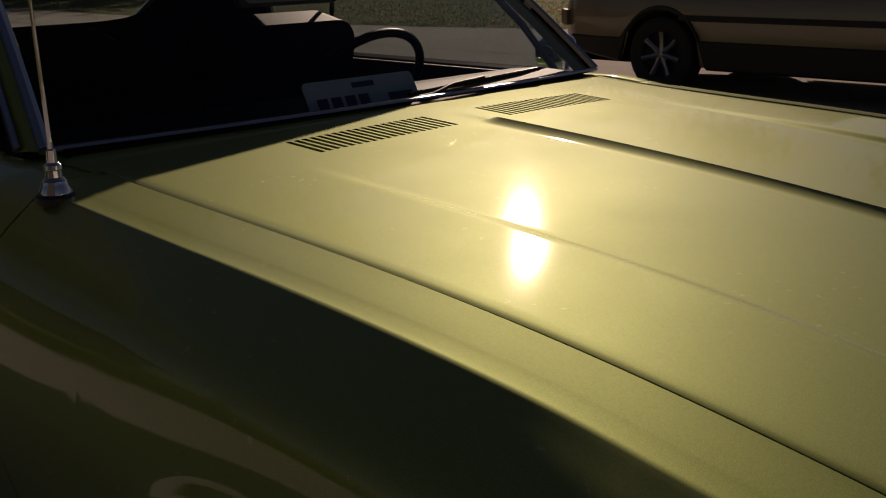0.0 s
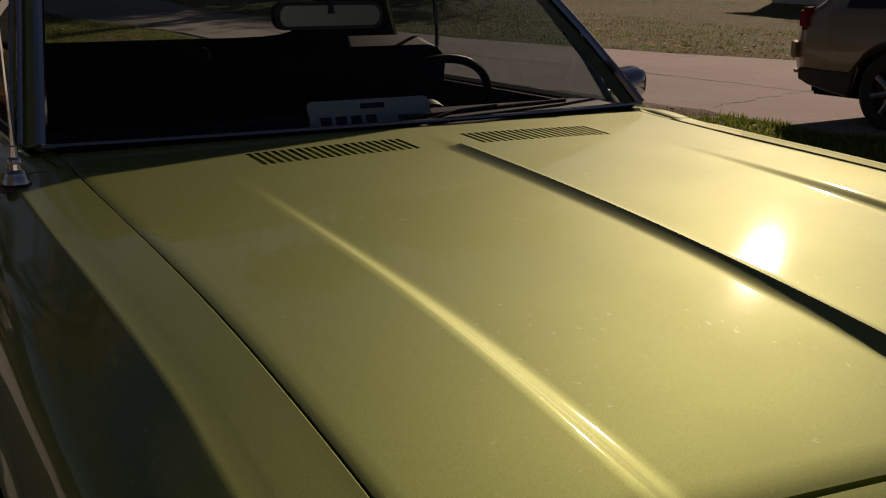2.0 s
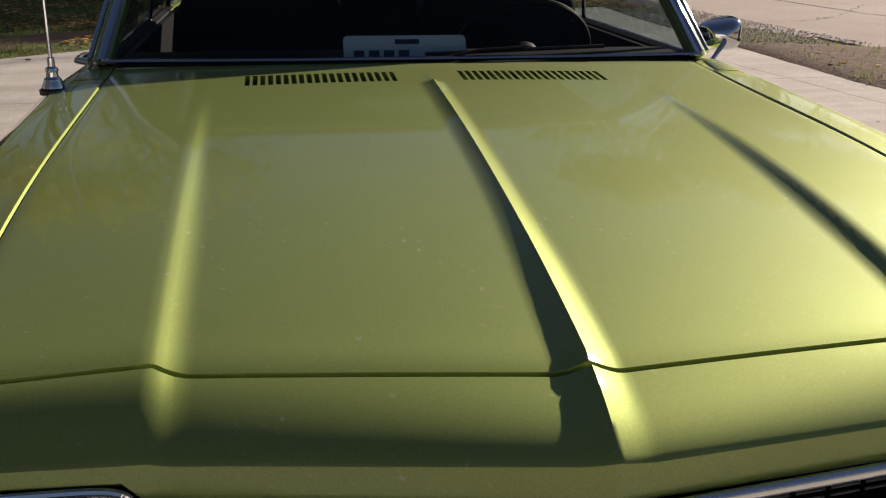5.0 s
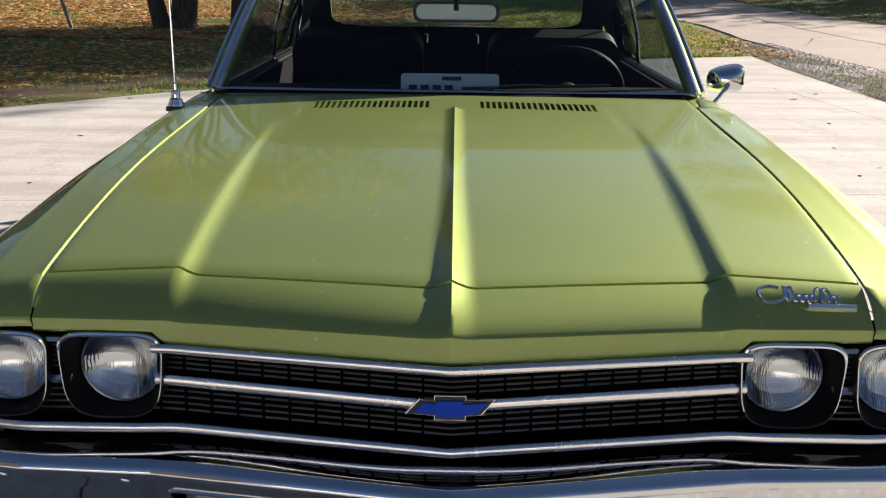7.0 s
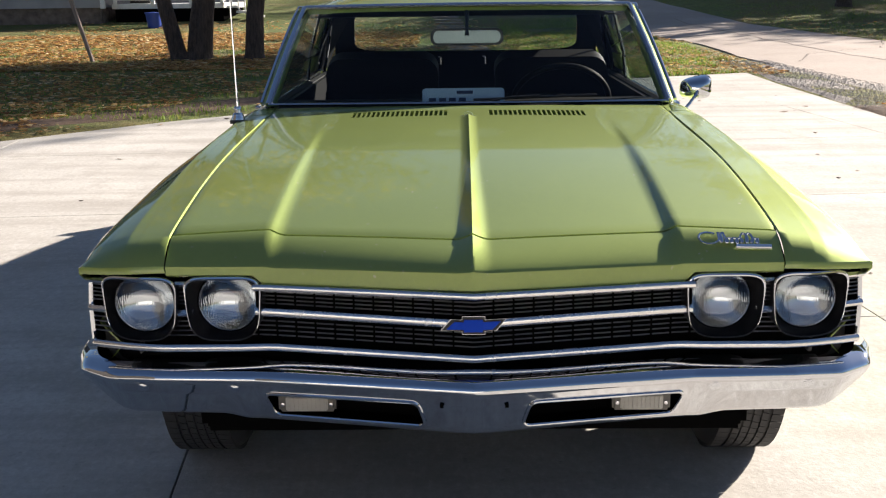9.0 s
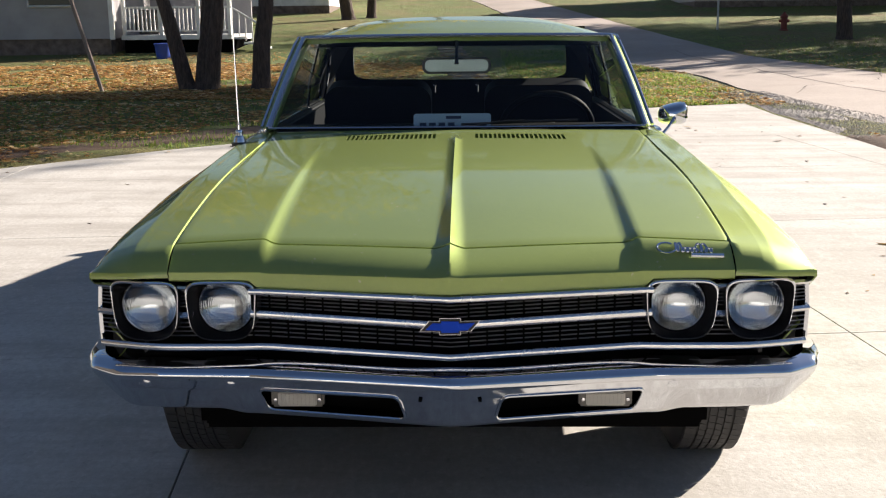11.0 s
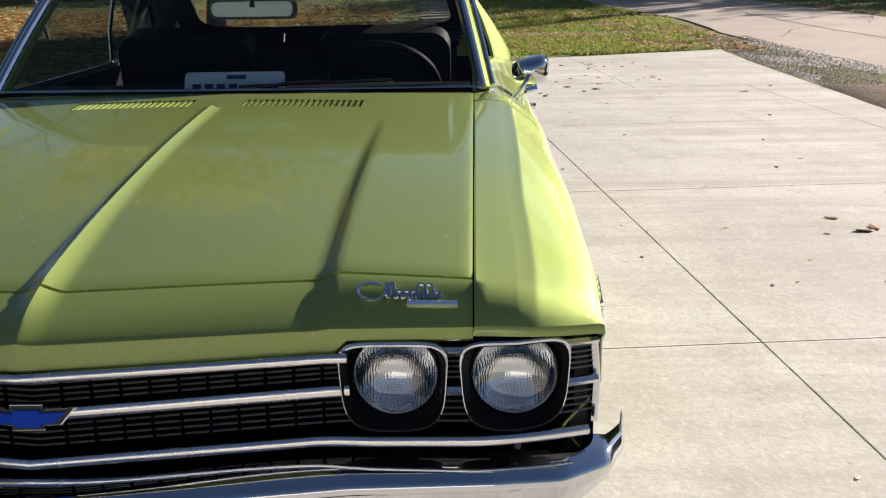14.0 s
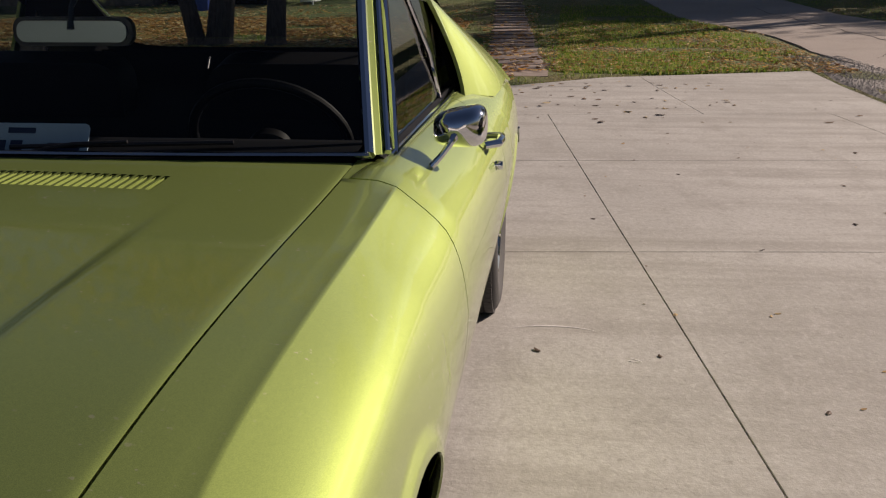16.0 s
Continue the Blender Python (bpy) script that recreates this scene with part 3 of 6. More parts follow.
def nose_col(x):
    y0 = float(seam_y(x)) - 0.005
    z0 = float(hood_z(x, y0)) - 0.003
    yl, zl = lip(x)
    p0, p3 = Vector((x, y0, z0)), Vector((x, yl, zl))
    d = y0 - yl
    p1, p2 = p0 + Vector((0, -0.34 * d, -0.09 * d)), p3 + Vector((0, 0.26 * d, 0.21 * d))
    col = [p0 + Vector((0, 0, -0.022)), p0 + Vector((0, 0, -0.003))]
    for k in range(0, 17):
        u = k / 16
        col.append(p0 * (1 - u) ** 3 + p1 * (3 * u * (1 - u) ** 2) + p2 * (3 * u * u * (1 - u)) + p3 * u ** 3)
    w_ = float(smooth01(0.475, 0.50, abs(x)))
    dep = (zl - 0.716) * (1 - w_) + (zl - 0.738) * w_
    col += [p3 + Vector((0, -0.0015, -0.002)), p3 + Vector((0, -0.0015, -0.006)), p3 + Vector((0, -0.001, -dep)), p3 + Vector((0, 0.004, -dep - 0.005)), p3 + Vector((0, 0.04, -dep - 0.006))]
    return [tuple(q) for q in col]


nx = sorted({round(v, 4) for v in list(np.linspace(-0.7, 0.7, 29))} | {round(s * v, 4) for s in (-1, 1) for v in (0.005, 0.012, 0.020, 0.030, 0.040, 0.048, 0.43, 0.44, 0.452, 0.462, 0.474, 0.485)})
nose = place("nose_panel", Mesh().grid([nose_col(x) for x in nx], flip=True), PAINT, car, smooth=30)


# body sides
def width_at(y):
    return float(np.interp(y, [-0.1, 0.05, 0.3, 1.0, 2.0, 2.8, 3.4, 4.0, 4.5, 4.9], [0.911, 0.919, 0.934, 0.948, 0.950, 0.948, 0.945, 0.93, 0.90, 0.85]))


def top_at(y):
    if y < 1.5:
        return float(zc(max(y, 0.03))) + 0.013 * float(smooth01(1.35, 0.4, y))
    return float(np.interp(y, [1.5, 1.8, 2.5, 3.1, 3.7, 4.3, 4.75, 4.9], [0.941, 0.935, 0.926, 0.935, 0.955, 0.935, 0.895, 0.87]))


AXLES, WHEEL_Z, ARCH = (0.715, 3.56), 0.335, 0.362


def sill_at(y):
    z = float(np.interp(y, [-0.1, 0.1, 0.3, 1.3, 3.2, 4.3, 4.9], [0.50, 0.40, 0.29, 0.275, 0.275, 0.30, 0.42]))
    for a in AXLES:
        if abs(y - a) < ARCH:
            z = max(z, WHEEL_Z + math.sqrt(ARCH ** 2 - (y - a) ** 2) - 0.02)
    return z


# offsets from the inner shoulder line: out and down, with a crease at the fourth pair
FENDER_X = [0.0, 0.012, 0.026, 0.037, 0.046, 0.076, 0.106, 0.131, 0.150, 0.164, 0.172]
NOSE_D = [0.0075, 0.0092, 0.0108, 0.0120, 0.0165, 0.030, 0.044, 0.056, 0.068, 0.095, 0.25]
FENDER_D = [0.0075, 0.0094, 0.0112, 0.0120, 0.0195, 0.0445, 0.070, 0.098, 0.137, 0.19, 0.25]
DOOR_D = [0.0, 0.005, 0.012, 0.0185, 0.0245, 0.047, 0.072, 0.100, 0.138, 0.19, 0.25]


def spline(xs_, ys_, q):
    """Smooth monotone curve through the given pairs."""
    xs_, ys_ = np.array(xs_, float), np.array(ys_, float)
    h, d = np.diff(xs_), np.diff(ys_) / np.diff(xs_)
    m = np.r_[d[0], 2 * d[1:] * d[:-1] / (d[1:] + d[:-1] + 1e-9), d[-1]]
    k = np.clip(np.searchsorted(xs_, q) - 1, 0, len(h) - 1)
    t = (q - xs_[k]) / h[k]
    return (2 * t ** 3 - 3 * t ** 2 + 1) * ys_[k] + (t ** 3 - 2 * t ** 2 + t) * h[k] * m[k] + (3 * t ** 2 - 2 * t ** 3) * ys_[k + 1] + (t ** 3 - t ** 2) * h[k] * m[k + 1]


SH_I = np.r_[np.linspace(0, 3, 8), np.linspace(3, 10, 41)[1:]]
SH_X = np.r_[spline(range(4), FENDER_X[:4], SH_I[:8]), spline(range(3, 11), FENDER_X[3:], SH_I[8:])]
SH_F = np.r_[np.interp(SH_I[:8], [0, 1, 2, 3], FENDER_D[:4]), spline(range(3, 11), FENDER_D[3:], SH_I[8:])]
SH_R = spline(range(11), DOOR_D, SH_I)
SH_N = spline(range(11), NOSE_D, SH_I)


def side_col(y, inner):
    """Section of the body side at y, from the inner top edge over the shoulder to the sill."""
    w, zt, low = width_at(y), top_at(y), sill_at(y)
    k = w - 0.172
    mix = float(smooth01(1.33, 1.47, y))
    sh = SH_F * (1 - mix) + SH_R * mix
    box = float(smooth01(0.60, 0.0, y))
    sh = sh * (1 - box) + SH_N * box
    out, bulge = 0.026 * float(smooth01(0.45, 0.0, y)), 0.029 * float(smooth01(1.25, 0.5, y))
    sx = SH_X + out * (1 - SH_X / 0.172) + bulge * np.sin(np.pi * np.clip((SH_X - 0.037) / 0.135, 0, 1))
    head = [(inner, zt - 0.003), (inner + 0.003, zt), ((inner + k) / 2, zt - sh[0] * 0.5)] + [(k + a, zt - d) for a, d in zip(sx[:8], sh[:8])]
    zm = zt - 0.25
    line = [(k + a, zt - d) for a, d in zip(sx[7:], sh[7:])]
    line += [(w - 0.095 * ((zm - z) / 0.42) ** 1.7, z) for z in np.linspace(zm, 0.2, 30)[1:]]
    arr = np.array(line)
    s = np.r_[0, np.cumsum(np.hypot(*np.diff(arr, axis=0).T))]
    end = float(np.interp(-low, -arr[:, 1], s))
    q = np.r_[0.004, np.linspace(0.012, max(end, 0.05), 26)]
    x, z = np.r_[[h[0] for h in head], np.interp(q, s, arr[:, 0])], np.r_[[h[1] for h in head], np.interp(q, s, arr[:, 1])]
    tuck = smooth01(0.62, 0.50, z) * float(smooth01(0.42, 0.12, y))
    # the wheel openings flare outwards
    flare = 0.0
    for a in AXLES:
        r = np.hypot(y - a, z - WHEEL_Z)
        flare = flare + smooth01(ARCH + 0.018, ARCH - 0.004, r) * smooth01(0.16, 0.34, z)
    return np.c_[x - 0.075 * tuck + 0.009 * flare, z]


def side_x(y, z):
    sec = side_col(y, 0.70)
    return float(np.interp(-z, -sec[8:, 1], sec[8:, 0]))


def side_panel(y0, y1, n, inner, sgn, front=False, extra=()):
    ys = sorted(set(np.linspace(0, 1, n)) | {0.004, 0.012, 0.988, 0.996} | set(extra))
    edge = side_col(y0, inner(y0) if callable(inner) else inner)
    pts = []
    for u in ys:
        y = y0 + (y1 - y0) * u
        inn = inner(y) if callable(inner) else inner
        arr = side_col(y, inn)
        col = []
        for k, (x, z) in enumerate(arr):
            yy, zz = y, z
            if front:
                # the front edge sweeps back towards the corner and drops to the lip
                sweep = 0.045 * float(smooth01(0.76, 0.95, edge[k][0])) + 0.085 * float(smooth01(0.745, 0.700, edge[k][1]))
                yf = -0.055 + sweep
                yy = yf + (y1 - yf) * u
                t = np.clip((yy - yf) / 0.10, 0, 1)
                arr2 = side_col(max(yy, 0.0), inn)[k]
                x, zz = arr2[0], arr2[1] - max(0.0, arr2[1] - 0.760 + 0.010 * float(smooth01(0.72, 0.92, arr2[0]))) * (1 - t) ** 2.2
            col.append((sgn * x, yy, zz))
        pts.append(col)
    return pts


FENDER_END, DOOR_END, TAIL = 1.40, 2.78, 4.88
belt = lambda y: float(np.interp(y, [1.39, 1.55, 1.7, 2.8], [0.72, 0.74, 0.745, 0.735]))
for sgn in (-1, 1):
    fender = place("fender", Mesh().shell(side_panel(-0.055, FENDER_END, 110, lambda y: 0.7026 * float(spread(y)), sgn, True), 0.004, flip=sgn > 0), PAINT, car, smooth=50)
    fe = side_panel(-0.055, FENDER_END, 4, lambda y: 0.7026 * float(spread(y)), sgn, True)[0]
    fe = [p for p in fe if p[2] > 0.735]
    place("fender_lip", Mesh().grid([[p, (p[0] * 0.999, p[1] - 0.003, p[2] - 0.006), (p[0] * 0.995, p[1] - 0.003, p[2] - 0.016), (p[0] * 0.98, p[1] + 0.045, p[2] - 0.019)] for p in fe], flip=sgn > 0), PAINT, fender, smooth=60)
    cowl = place("cowl_corner", Mesh().shell([[(sgn * x, y, float(zc(y)) - 0.0015 - 0.09 * max(0, x - 0.7105)) for y in np.linspace(FENDER_END - 0.004, 1.56, 6)] for x in np.linspace(0.7105, 0.783, 5)], 0.004, flip=sgn < 0), PAINT, car)
    door = place("door", Mesh().shell(side_panel(FENDER_END + 0.006, DOOR_END, 44, belt, sgn), 0.004, flip=sgn > 0), PAINT, car, smooth=50)
    quarter = place("quarter_panel", Mesh().shell(side_panel(DOOR_END + 0.006, TAIL, 60, lambda y: float(np.interp(y, [2.8, 3.3, 3.9, 4.9], [0.735, 0.72, 0.66, 0.62])), sgn), 0.004, flip=sgn > 0), PAINT, car, smooth=50)
    # door handle and lock
    x = sgn * 0.905
    handle = place("door_handle", Mesh().tube([(x + sgn * .0, 2.38, 0.845), (x + sgn * 0.038, 2.40, 0.85), (x + sgn * 0.042, 2.47, 0.85), (x + sgn * 0.038, 2.53, 0.85), (x, 2.56, 0.846)], 0.012, 10, flat=(0.013, 0.011)), CHROME, door, "chrome door handle")
    place("lock", Mesh().lathe([(0, 0.012), (0.011, 0.012), (0.013, 0.004), (0.013, -0.01)], Matrix.Translation((sgn * 0.940, 2.47, 0.775)) @ Matrix.Rotation(sgn * math.pi / 2, 4, 'Y'), 14), CHROME, door)
    # chrome ornament on the fender side
    mark = place("side_ornament", Mesh().tube([(sgn * (side_x(y, z) + 0.004), y, z) for y, z in zip(np.linspace(0.15, 0.31, 9), np.linspace(0.706, 0.716, 9))], 0.004, 8, flat=(0.004, 0.008)), CHROME, fender, "chrome ornament strokes on the fender side")
    place("ornament_stroke", Mesh().tube([(sgn * (side_x(y, z) + 0.006), y, z) for y, z in [(0.15 + 0.16 * q + 0.006 * math.sin(q * 36), 0.720 + 0.010 * q + 0.007 * math.cos(q * 36)) for q in np.linspace(0, 1, 60)]], 0.0028, 6), CHROME, mark)
    # wheel house, its shade put into a near-black colour
    for a in AXLES:
        arc = [(a + 0.372 * math.cos(q), WHEEL_Z + 0.005 + 0.372 * math.sin(q)) for q in np.linspace(radians(-14), radians(194), 26)]
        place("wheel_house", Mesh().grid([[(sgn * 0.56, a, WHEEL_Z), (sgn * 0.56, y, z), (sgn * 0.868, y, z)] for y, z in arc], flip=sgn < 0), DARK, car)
# plain blocks coloured as the shade beneath the car
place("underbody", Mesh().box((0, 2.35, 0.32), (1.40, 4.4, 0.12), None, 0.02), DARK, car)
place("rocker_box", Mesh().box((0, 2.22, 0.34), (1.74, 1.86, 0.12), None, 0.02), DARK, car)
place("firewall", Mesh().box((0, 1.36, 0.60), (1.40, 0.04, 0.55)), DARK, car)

# trunk lid and tail
tp = [[(x, y, float(np.interp(y, [3.74, 4.0, 4.5, 4.86, 4.9], [0.985, 0.985, 0.955, 0.90, 0.86])) + 0.012 * (1 - (x / 0.66) ** 2)) for y in np.linspace(3.74, 4.88, 18)] for x in np.linspace(-0.655, 0.655, 17)]
place("trunk_lid", Mesh().shell(tp, 0.006, flip=False), PAINT, car)
place("tail_panel", Mesh().box((0, 4.87, 0.66), (1.62, 0.05, 0.46), None, 0.02), PAINT, car)
place("rear_bumper", Mesh().box((0, 4.95, 0.50), (1.80, 0.14, 0.13), None, 0.03), CHROME, car)

# roof
HEAD = lambda x: (1.885 + 0.085 * (abs(x) / 0.64) ** 2, 1.298 - 0.006 * (abs(x) / 0.64) ** 2)
rp = []
for x in np.linspace(-1, 1, 25):
    col = []
    for u in np.linspace(0, 1, 22):
        hw = 0.665 - 0.035 * u
        xx = x * hw
        hy, hz = HEAD(xx)
        y = hy + (3.05 - hy) * u
        ridge = np.interp(u, [0, 0.06, 0.25, 0.55, 0.8, 1.0], [1.303, 1.322, 1.362, 1.382, 1.362, 1.312])
        edge = np.interp(u, [0, 0.5, 1.0], [1.292, 1.298, 1.262])
        s = abs(x) ** 3.2
        col.append((xx, y, ridge * (1 - s) + edge * s))
    rp.append(col)
roof = place("roof", Mesh().shell(rp, 0.025, flip=False), PAINT, car, "smooth lime roof", smooth=50)
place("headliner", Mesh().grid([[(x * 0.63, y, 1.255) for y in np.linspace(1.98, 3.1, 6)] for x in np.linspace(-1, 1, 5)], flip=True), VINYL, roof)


def glass_sheet(rows, name, label, flip=False):
    g = place(name, Mesh().grid(rows, flip=flip), SIDE_GLASS if name == "side_window" else GLASS, car, label, smooth=60)
    g.visible_shadow = False
    return g


wsr = []
for u in np.linspace(0, 1, 9):
    row = []
    for s in np.linspace(-1, 1, 25):
        xb, xt = s * 0.735, s * 0.645
        yb, zb = float(wind_base_y(xb)), 0.962 - 0.008 * s * s
        yt, zt = HEAD(xt)
        bow = 0.02 * math.sin(math.pi * u)
        row.append((xb + (xt - xb) * u, yb + (yt - yb) * u - bow * 0.4, zb + (zt - zb) * u + bow * 0.5))
    wsr.append(row)
windshield = glass_sheet(wsr, "windshield", "large curved tinted windshield", True)
rim_b = [(p[0], p[1] - 0.004, p[2] + 0.001) for p in wsr[0]]
rim_t = [(p[0], p[1] - 0.006, p[2] + 0.004) for p in wsr[-1]]
place("lower_trim", Mesh().tube(rim_b, 0.007, 8, flat=(0.011, 0.006)), DULL_METAL, windshield)
place("upper_trim", Mesh().tube(rim_t, 0.009, 8, flat=(0.010, 0.009)), DULL_METAL, windshield)
for sgn in (-1, 1):
    k = 0 if sgn < 0 else -1
    line = [(r[k][0], r[k][1], r[k][2]) for r in wsr]
    place("pillar_trim", Mesh().tube([(p[0] + sgn * 0.002, p[1] - 0.006, p[2]) for p in line], 0.0125, 8), CHROME, windshield)
    pil = []
    for p in line:
        pil.append([(p[0] - sgn * 0.012, p[1] + 0.012, p[2] - 0.004), (p[0] + sgn * 0.006, p[1] - 0.004, p[2] + 0.001), (p[0] + sgn * 0.024, p[1] + 0.012, p[2]), (p[0] + sgn * 0.030, p[1] + 0.045, p[2] - 0.004), (p[0] + sgn * 0.006, p[1] + 0.065, p[2] - 0.01), (p[0] - sgn * 0.018, p[1] + 0.04, p[2] - 0.01)])
    place("windshield_pillar", Mesh().grid(pil, close_v=True, flip=sgn > 0), PAINT, car)
    # drip rail along the roof
    rail = [(p[0] + sgn * 0.034, p[1] + 0.03, p[2] + 0.002) for p in line] + [(sgn * 0.672, 2.15, 1.294), (sgn * 0.668, 2.5, 1.292), (sgn * 0.655, 2.85, 1.275), (sgn * 0.652, 3.05, 1.24)]
    place("drip_rail", Mesh().tube(rail, 0.007, 8), CHROME, car, "chrome drip rail")
    # side glass: door light and quarter light
    sg = []
    for u in np.linspace(0, 1, 6):
        row = []
        for y in np.linspace(1.66, 3.12, 18):
            top_y = np.interp(y, [1.60, 2.02, 2.8, 3.2], [0.955, 1.275, 1.275, 1.12])
            zb = 0.915
            z = zb + (top_y - zb) * u
            row.append((sgn * (0.752 - 0.10 * ((z - 0.915) / 0.37) ** 1.25), y, z))
        sg.append(row)
    g = glass_sheet(sg, "side_window", "door and quarter glass, tint deepened for dim reflections", sgn > 0)
    place("belt_trim", Mesh().tube([(sgn * 0.765, y, 0.938 if y < 2.9 else 0.945) for y in np.linspace(1.64, 3.2, 12)], 0.007, 8), CHROME, car)
    place("window_divider", Mesh().tube([(sgn * 0.750, 2.66, 0.93), (sgn * 0.725, 2.60, 1.08), (sgn * 0.660, 2.52, 1.27)], 0.008, 8), CHROME, g)
    place("vent_frame", Mesh().tube([(sgn * 0.765, 1.69, 0.93), (sgn * 0.742, 1.80, 1.06), (sgn * 0.690, 2.02, 1.262)], 0.010, 8), CHROME, g)
    place("window_edge", Mesh().tube([(sgn * 0.735, 3.16, 0.955), (sgn * 0.705, 3.12, 1.08), (sgn * 0.672, 2.98, 1.20), (sgn * 0.665, 2.8, 1.262)], 0.010, 8), CHROME, g)
    # sail panel from roof to quarter
    sp = []
    for v in np.linspace(0, 1, 11):
        top = Vector((0.648 - 0.088 * v, 2.88 + 0.17 * v, 1.288 + 0.008 * v))
        hip = float(smooth01(0.0, 0.40, v))
        mid = Vector((0.770 - 0.060 * v + 0.076 * hip, 3.02 + 0.76 * v, 1.035))
        yq = 2.93 + 1.21 * v
        sec = side_col(yq, 0.70)
        fx = 0.790 + 0.088 * hip
        foot = Vector((fx, yq, float(np.interp(fx, sec[:16, 0], sec[:16, 1])) - 0.010))
        sp.append([((sgn * q.x), q.y, q.z) for q in [top * (1 - u) ** 2 + mid * (2 * u * (1 - u)) + foot * u * u for u in np.linspace(0, 1, 19)]])
    place("sail_panel", Mesh().shell(sp, 0.012, flip=sgn < 0), PAINT, car, smooth=75)
    # grey inner trim coloured near-black to hold its shade
    place("inner_sail", Mesh().grid([[(p[0] - sgn * 0.017, p[1] - 0.004, p[2] - 0.016) for p in r] for r in sp], flip=sgn < 0), mat("shade_dark_trim", (0.006, 0.006, 0.007), 0.9, Specular_IOR_Level=0.1), car)
rw = [[(s * (0.565 + 0.075 * u), 3.05 + 0.72 * u + 0.06 * (1 - s * s) * 0.6, 1.305 - 0.30 * u) for s in np.linspace(-1, 1, 13)] for u in np.linspace(0, 1, 7)]
# dark lining round the rear window, leaving an opening with rounded corners
lining = []
for k in range(64):
    a = 2 * math.pi * k / 64
    c, q = math.cos(a), math.sin(a)
    big = max(abs(c), abs(q))
    r_ = (abs(c) ** 7 + abs(q) ** 7) ** (-1 / 7)
    ring = []
    for sx, su in ((c * r_ * 0.985, 0.5 + q * r_ * 0.40), (c / big * 1.16, 0.5 + q / big * 0.62)):
        ring.append((sx * (0.565 + 0.075 * su) + 0.0, 3.035 + 0.72 * su + 0.036 * max(0.0, 1 - sx * sx), 1.292 - 0.30 * su))
    lining.append(ring)
place("window_lining", Mesh().grid(lining, close_u=True), mat("black_headlining", (0.006, 0.006, 0.007), 0.9, Specular_IOR_Level=0.1), car)
rear_window = glass_sheet(rw, "rear_window", "wide rear window")
place("rear_trim", Mesh().tube([rw[0][k] for k in range(13)] + [rw[j][12] for j in range(1, 7)] + [rw[6][k] for k in range(11, -1, -1)] + [rw[j][0] for j in range(5, 0, -1)], 0.010, 8, closed=True), CHROME, rear_window)


# ---- front of the car ----
def gy_at(x):
    """Front plane of the grille in plan: a shallow V."""
    a = abs(x)
    return -0.088 + 0.060 * min(a / 0.50, 1) + (0.0 if a < 0.70 else 0.55 * (a - 0.70) ** 1.5)


def gz(x, zc_, zo):
    a = min(abs(x) / 0.47, 1)
    return zc_ + (zo - zc_) * a


# backing sheet coloured as the shade behind the bars
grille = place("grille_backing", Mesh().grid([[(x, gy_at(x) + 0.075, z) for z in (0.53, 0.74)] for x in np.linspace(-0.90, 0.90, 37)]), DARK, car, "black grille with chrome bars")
for zc_, zo, w, h, name in ((0.706, 0.711, 0.0065, 0.0080, "upper_molding"), (0.632, 0.648, 0.0060, 0.0100, "middle_molding"), (0.556, 0.570, 0.0070, 0.0088, "lower_molding")):
    lim = 0.888 if name == "lower_molding" else 0.50
    pts = [(x, {'upper_molding': lip(x)[0] - 0.010, 'middle_molding': gy_at(x) - 0.019, 'lower_molding': gy_at(x) - 0.034 - 0.010 * float(smooth01(0.44, 0.53, abs(x)))}[name], gz(x, zc_, zo)) for x in np.linspace(-lim, lim, 61)]
    place(name, Mesh().tube(pts, 0.01, 10, flat=(w, h)), ANODISED, grille)


def bezel_half(z, w):
    """Half width of a headlamp bezel at a height."""
    q = max(-1.0, min(1.0, (z - 0.658) / 0.0745))
    e = 0.40 if q > 0 else 0.60
    return w / 2 * (1 - abs(q) ** (2 / e)) ** (e / 2) * (1 + 0.07 * q)


BAR_R = (0.0032, 0.0015)
for lo, hi in (((0.640, 0.656), (0.694, 0.706)), ((0.564, 0.578), (0.624, 0.640))):
    for k in range(5):
        u = (k + 0.7) / 5.4
        zo = lo[1] + (hi[1] - lo[1]) * u
        end = 0.572 - bezel_half(zo, 0.168) + 0.003
        place("grille_bar", Mesh().tube([(x, gy_at(x) + 0.004, gz(x, lo[0] + (hi[0] - lo[0]) * u, zo)) for x in np.linspace(-end, end, 29)], 0.003, 6, flat=BAR_R), GRILLE, grille)
        for sgn in (-1, 1):
            for xa, xb in ((0.572 + bezel_half(zo, 0.168) - 0.003, 0.768 - bezel_half(zo, 0.172) + 0.003), (0.768 + bezel_half(zo, 0.172) - 0.003, 0.903)):
                place("corner_bar", Mesh().tube([(sgn * x, gy_at(x) + 0.002, zo) for x in np.linspace(xa, xb, 5)], 0.003, 6, flat=BAR_R), GRILLE, grille)
    for i in range(-11, 12):
        if i == 0:
            continue
        x = i * 0.0455
        place("grille_post", Mesh().box((x, gy_at(x) + 0.010, gz(x, (lo[0] + hi[0]) / 2, (lo[1] + hi[1]) / 2)), (0.0045, 0.022, hi[0] - lo[0])), DARK, grille)
for sgn in (-1, 1):
    for xa, xb in ((0.648, 0.690), (0.850, 0.905)):
        for z, r in ((0.713, 0.007), (0.644, 0.008)):
            place("corner_molding", Mesh().tube([(sgn * x, gy_at(x) - 0.008, z) for x in np.linspace(xa, xb, 4)], 0.003, 6, flat=(0.009, r)), ANODISED, grille)
    place("corner_end", Mesh().tube([(sgn * 0.900, gy_at(0.9) + 0.004, 0.708), (sgn * 0.906, gy_at(0.9) + 0.006, 0.64), (sgn * 0.902, gy_at(0.9) - 0.002, 0.565)], 0.007, 8), CHROME, grille)

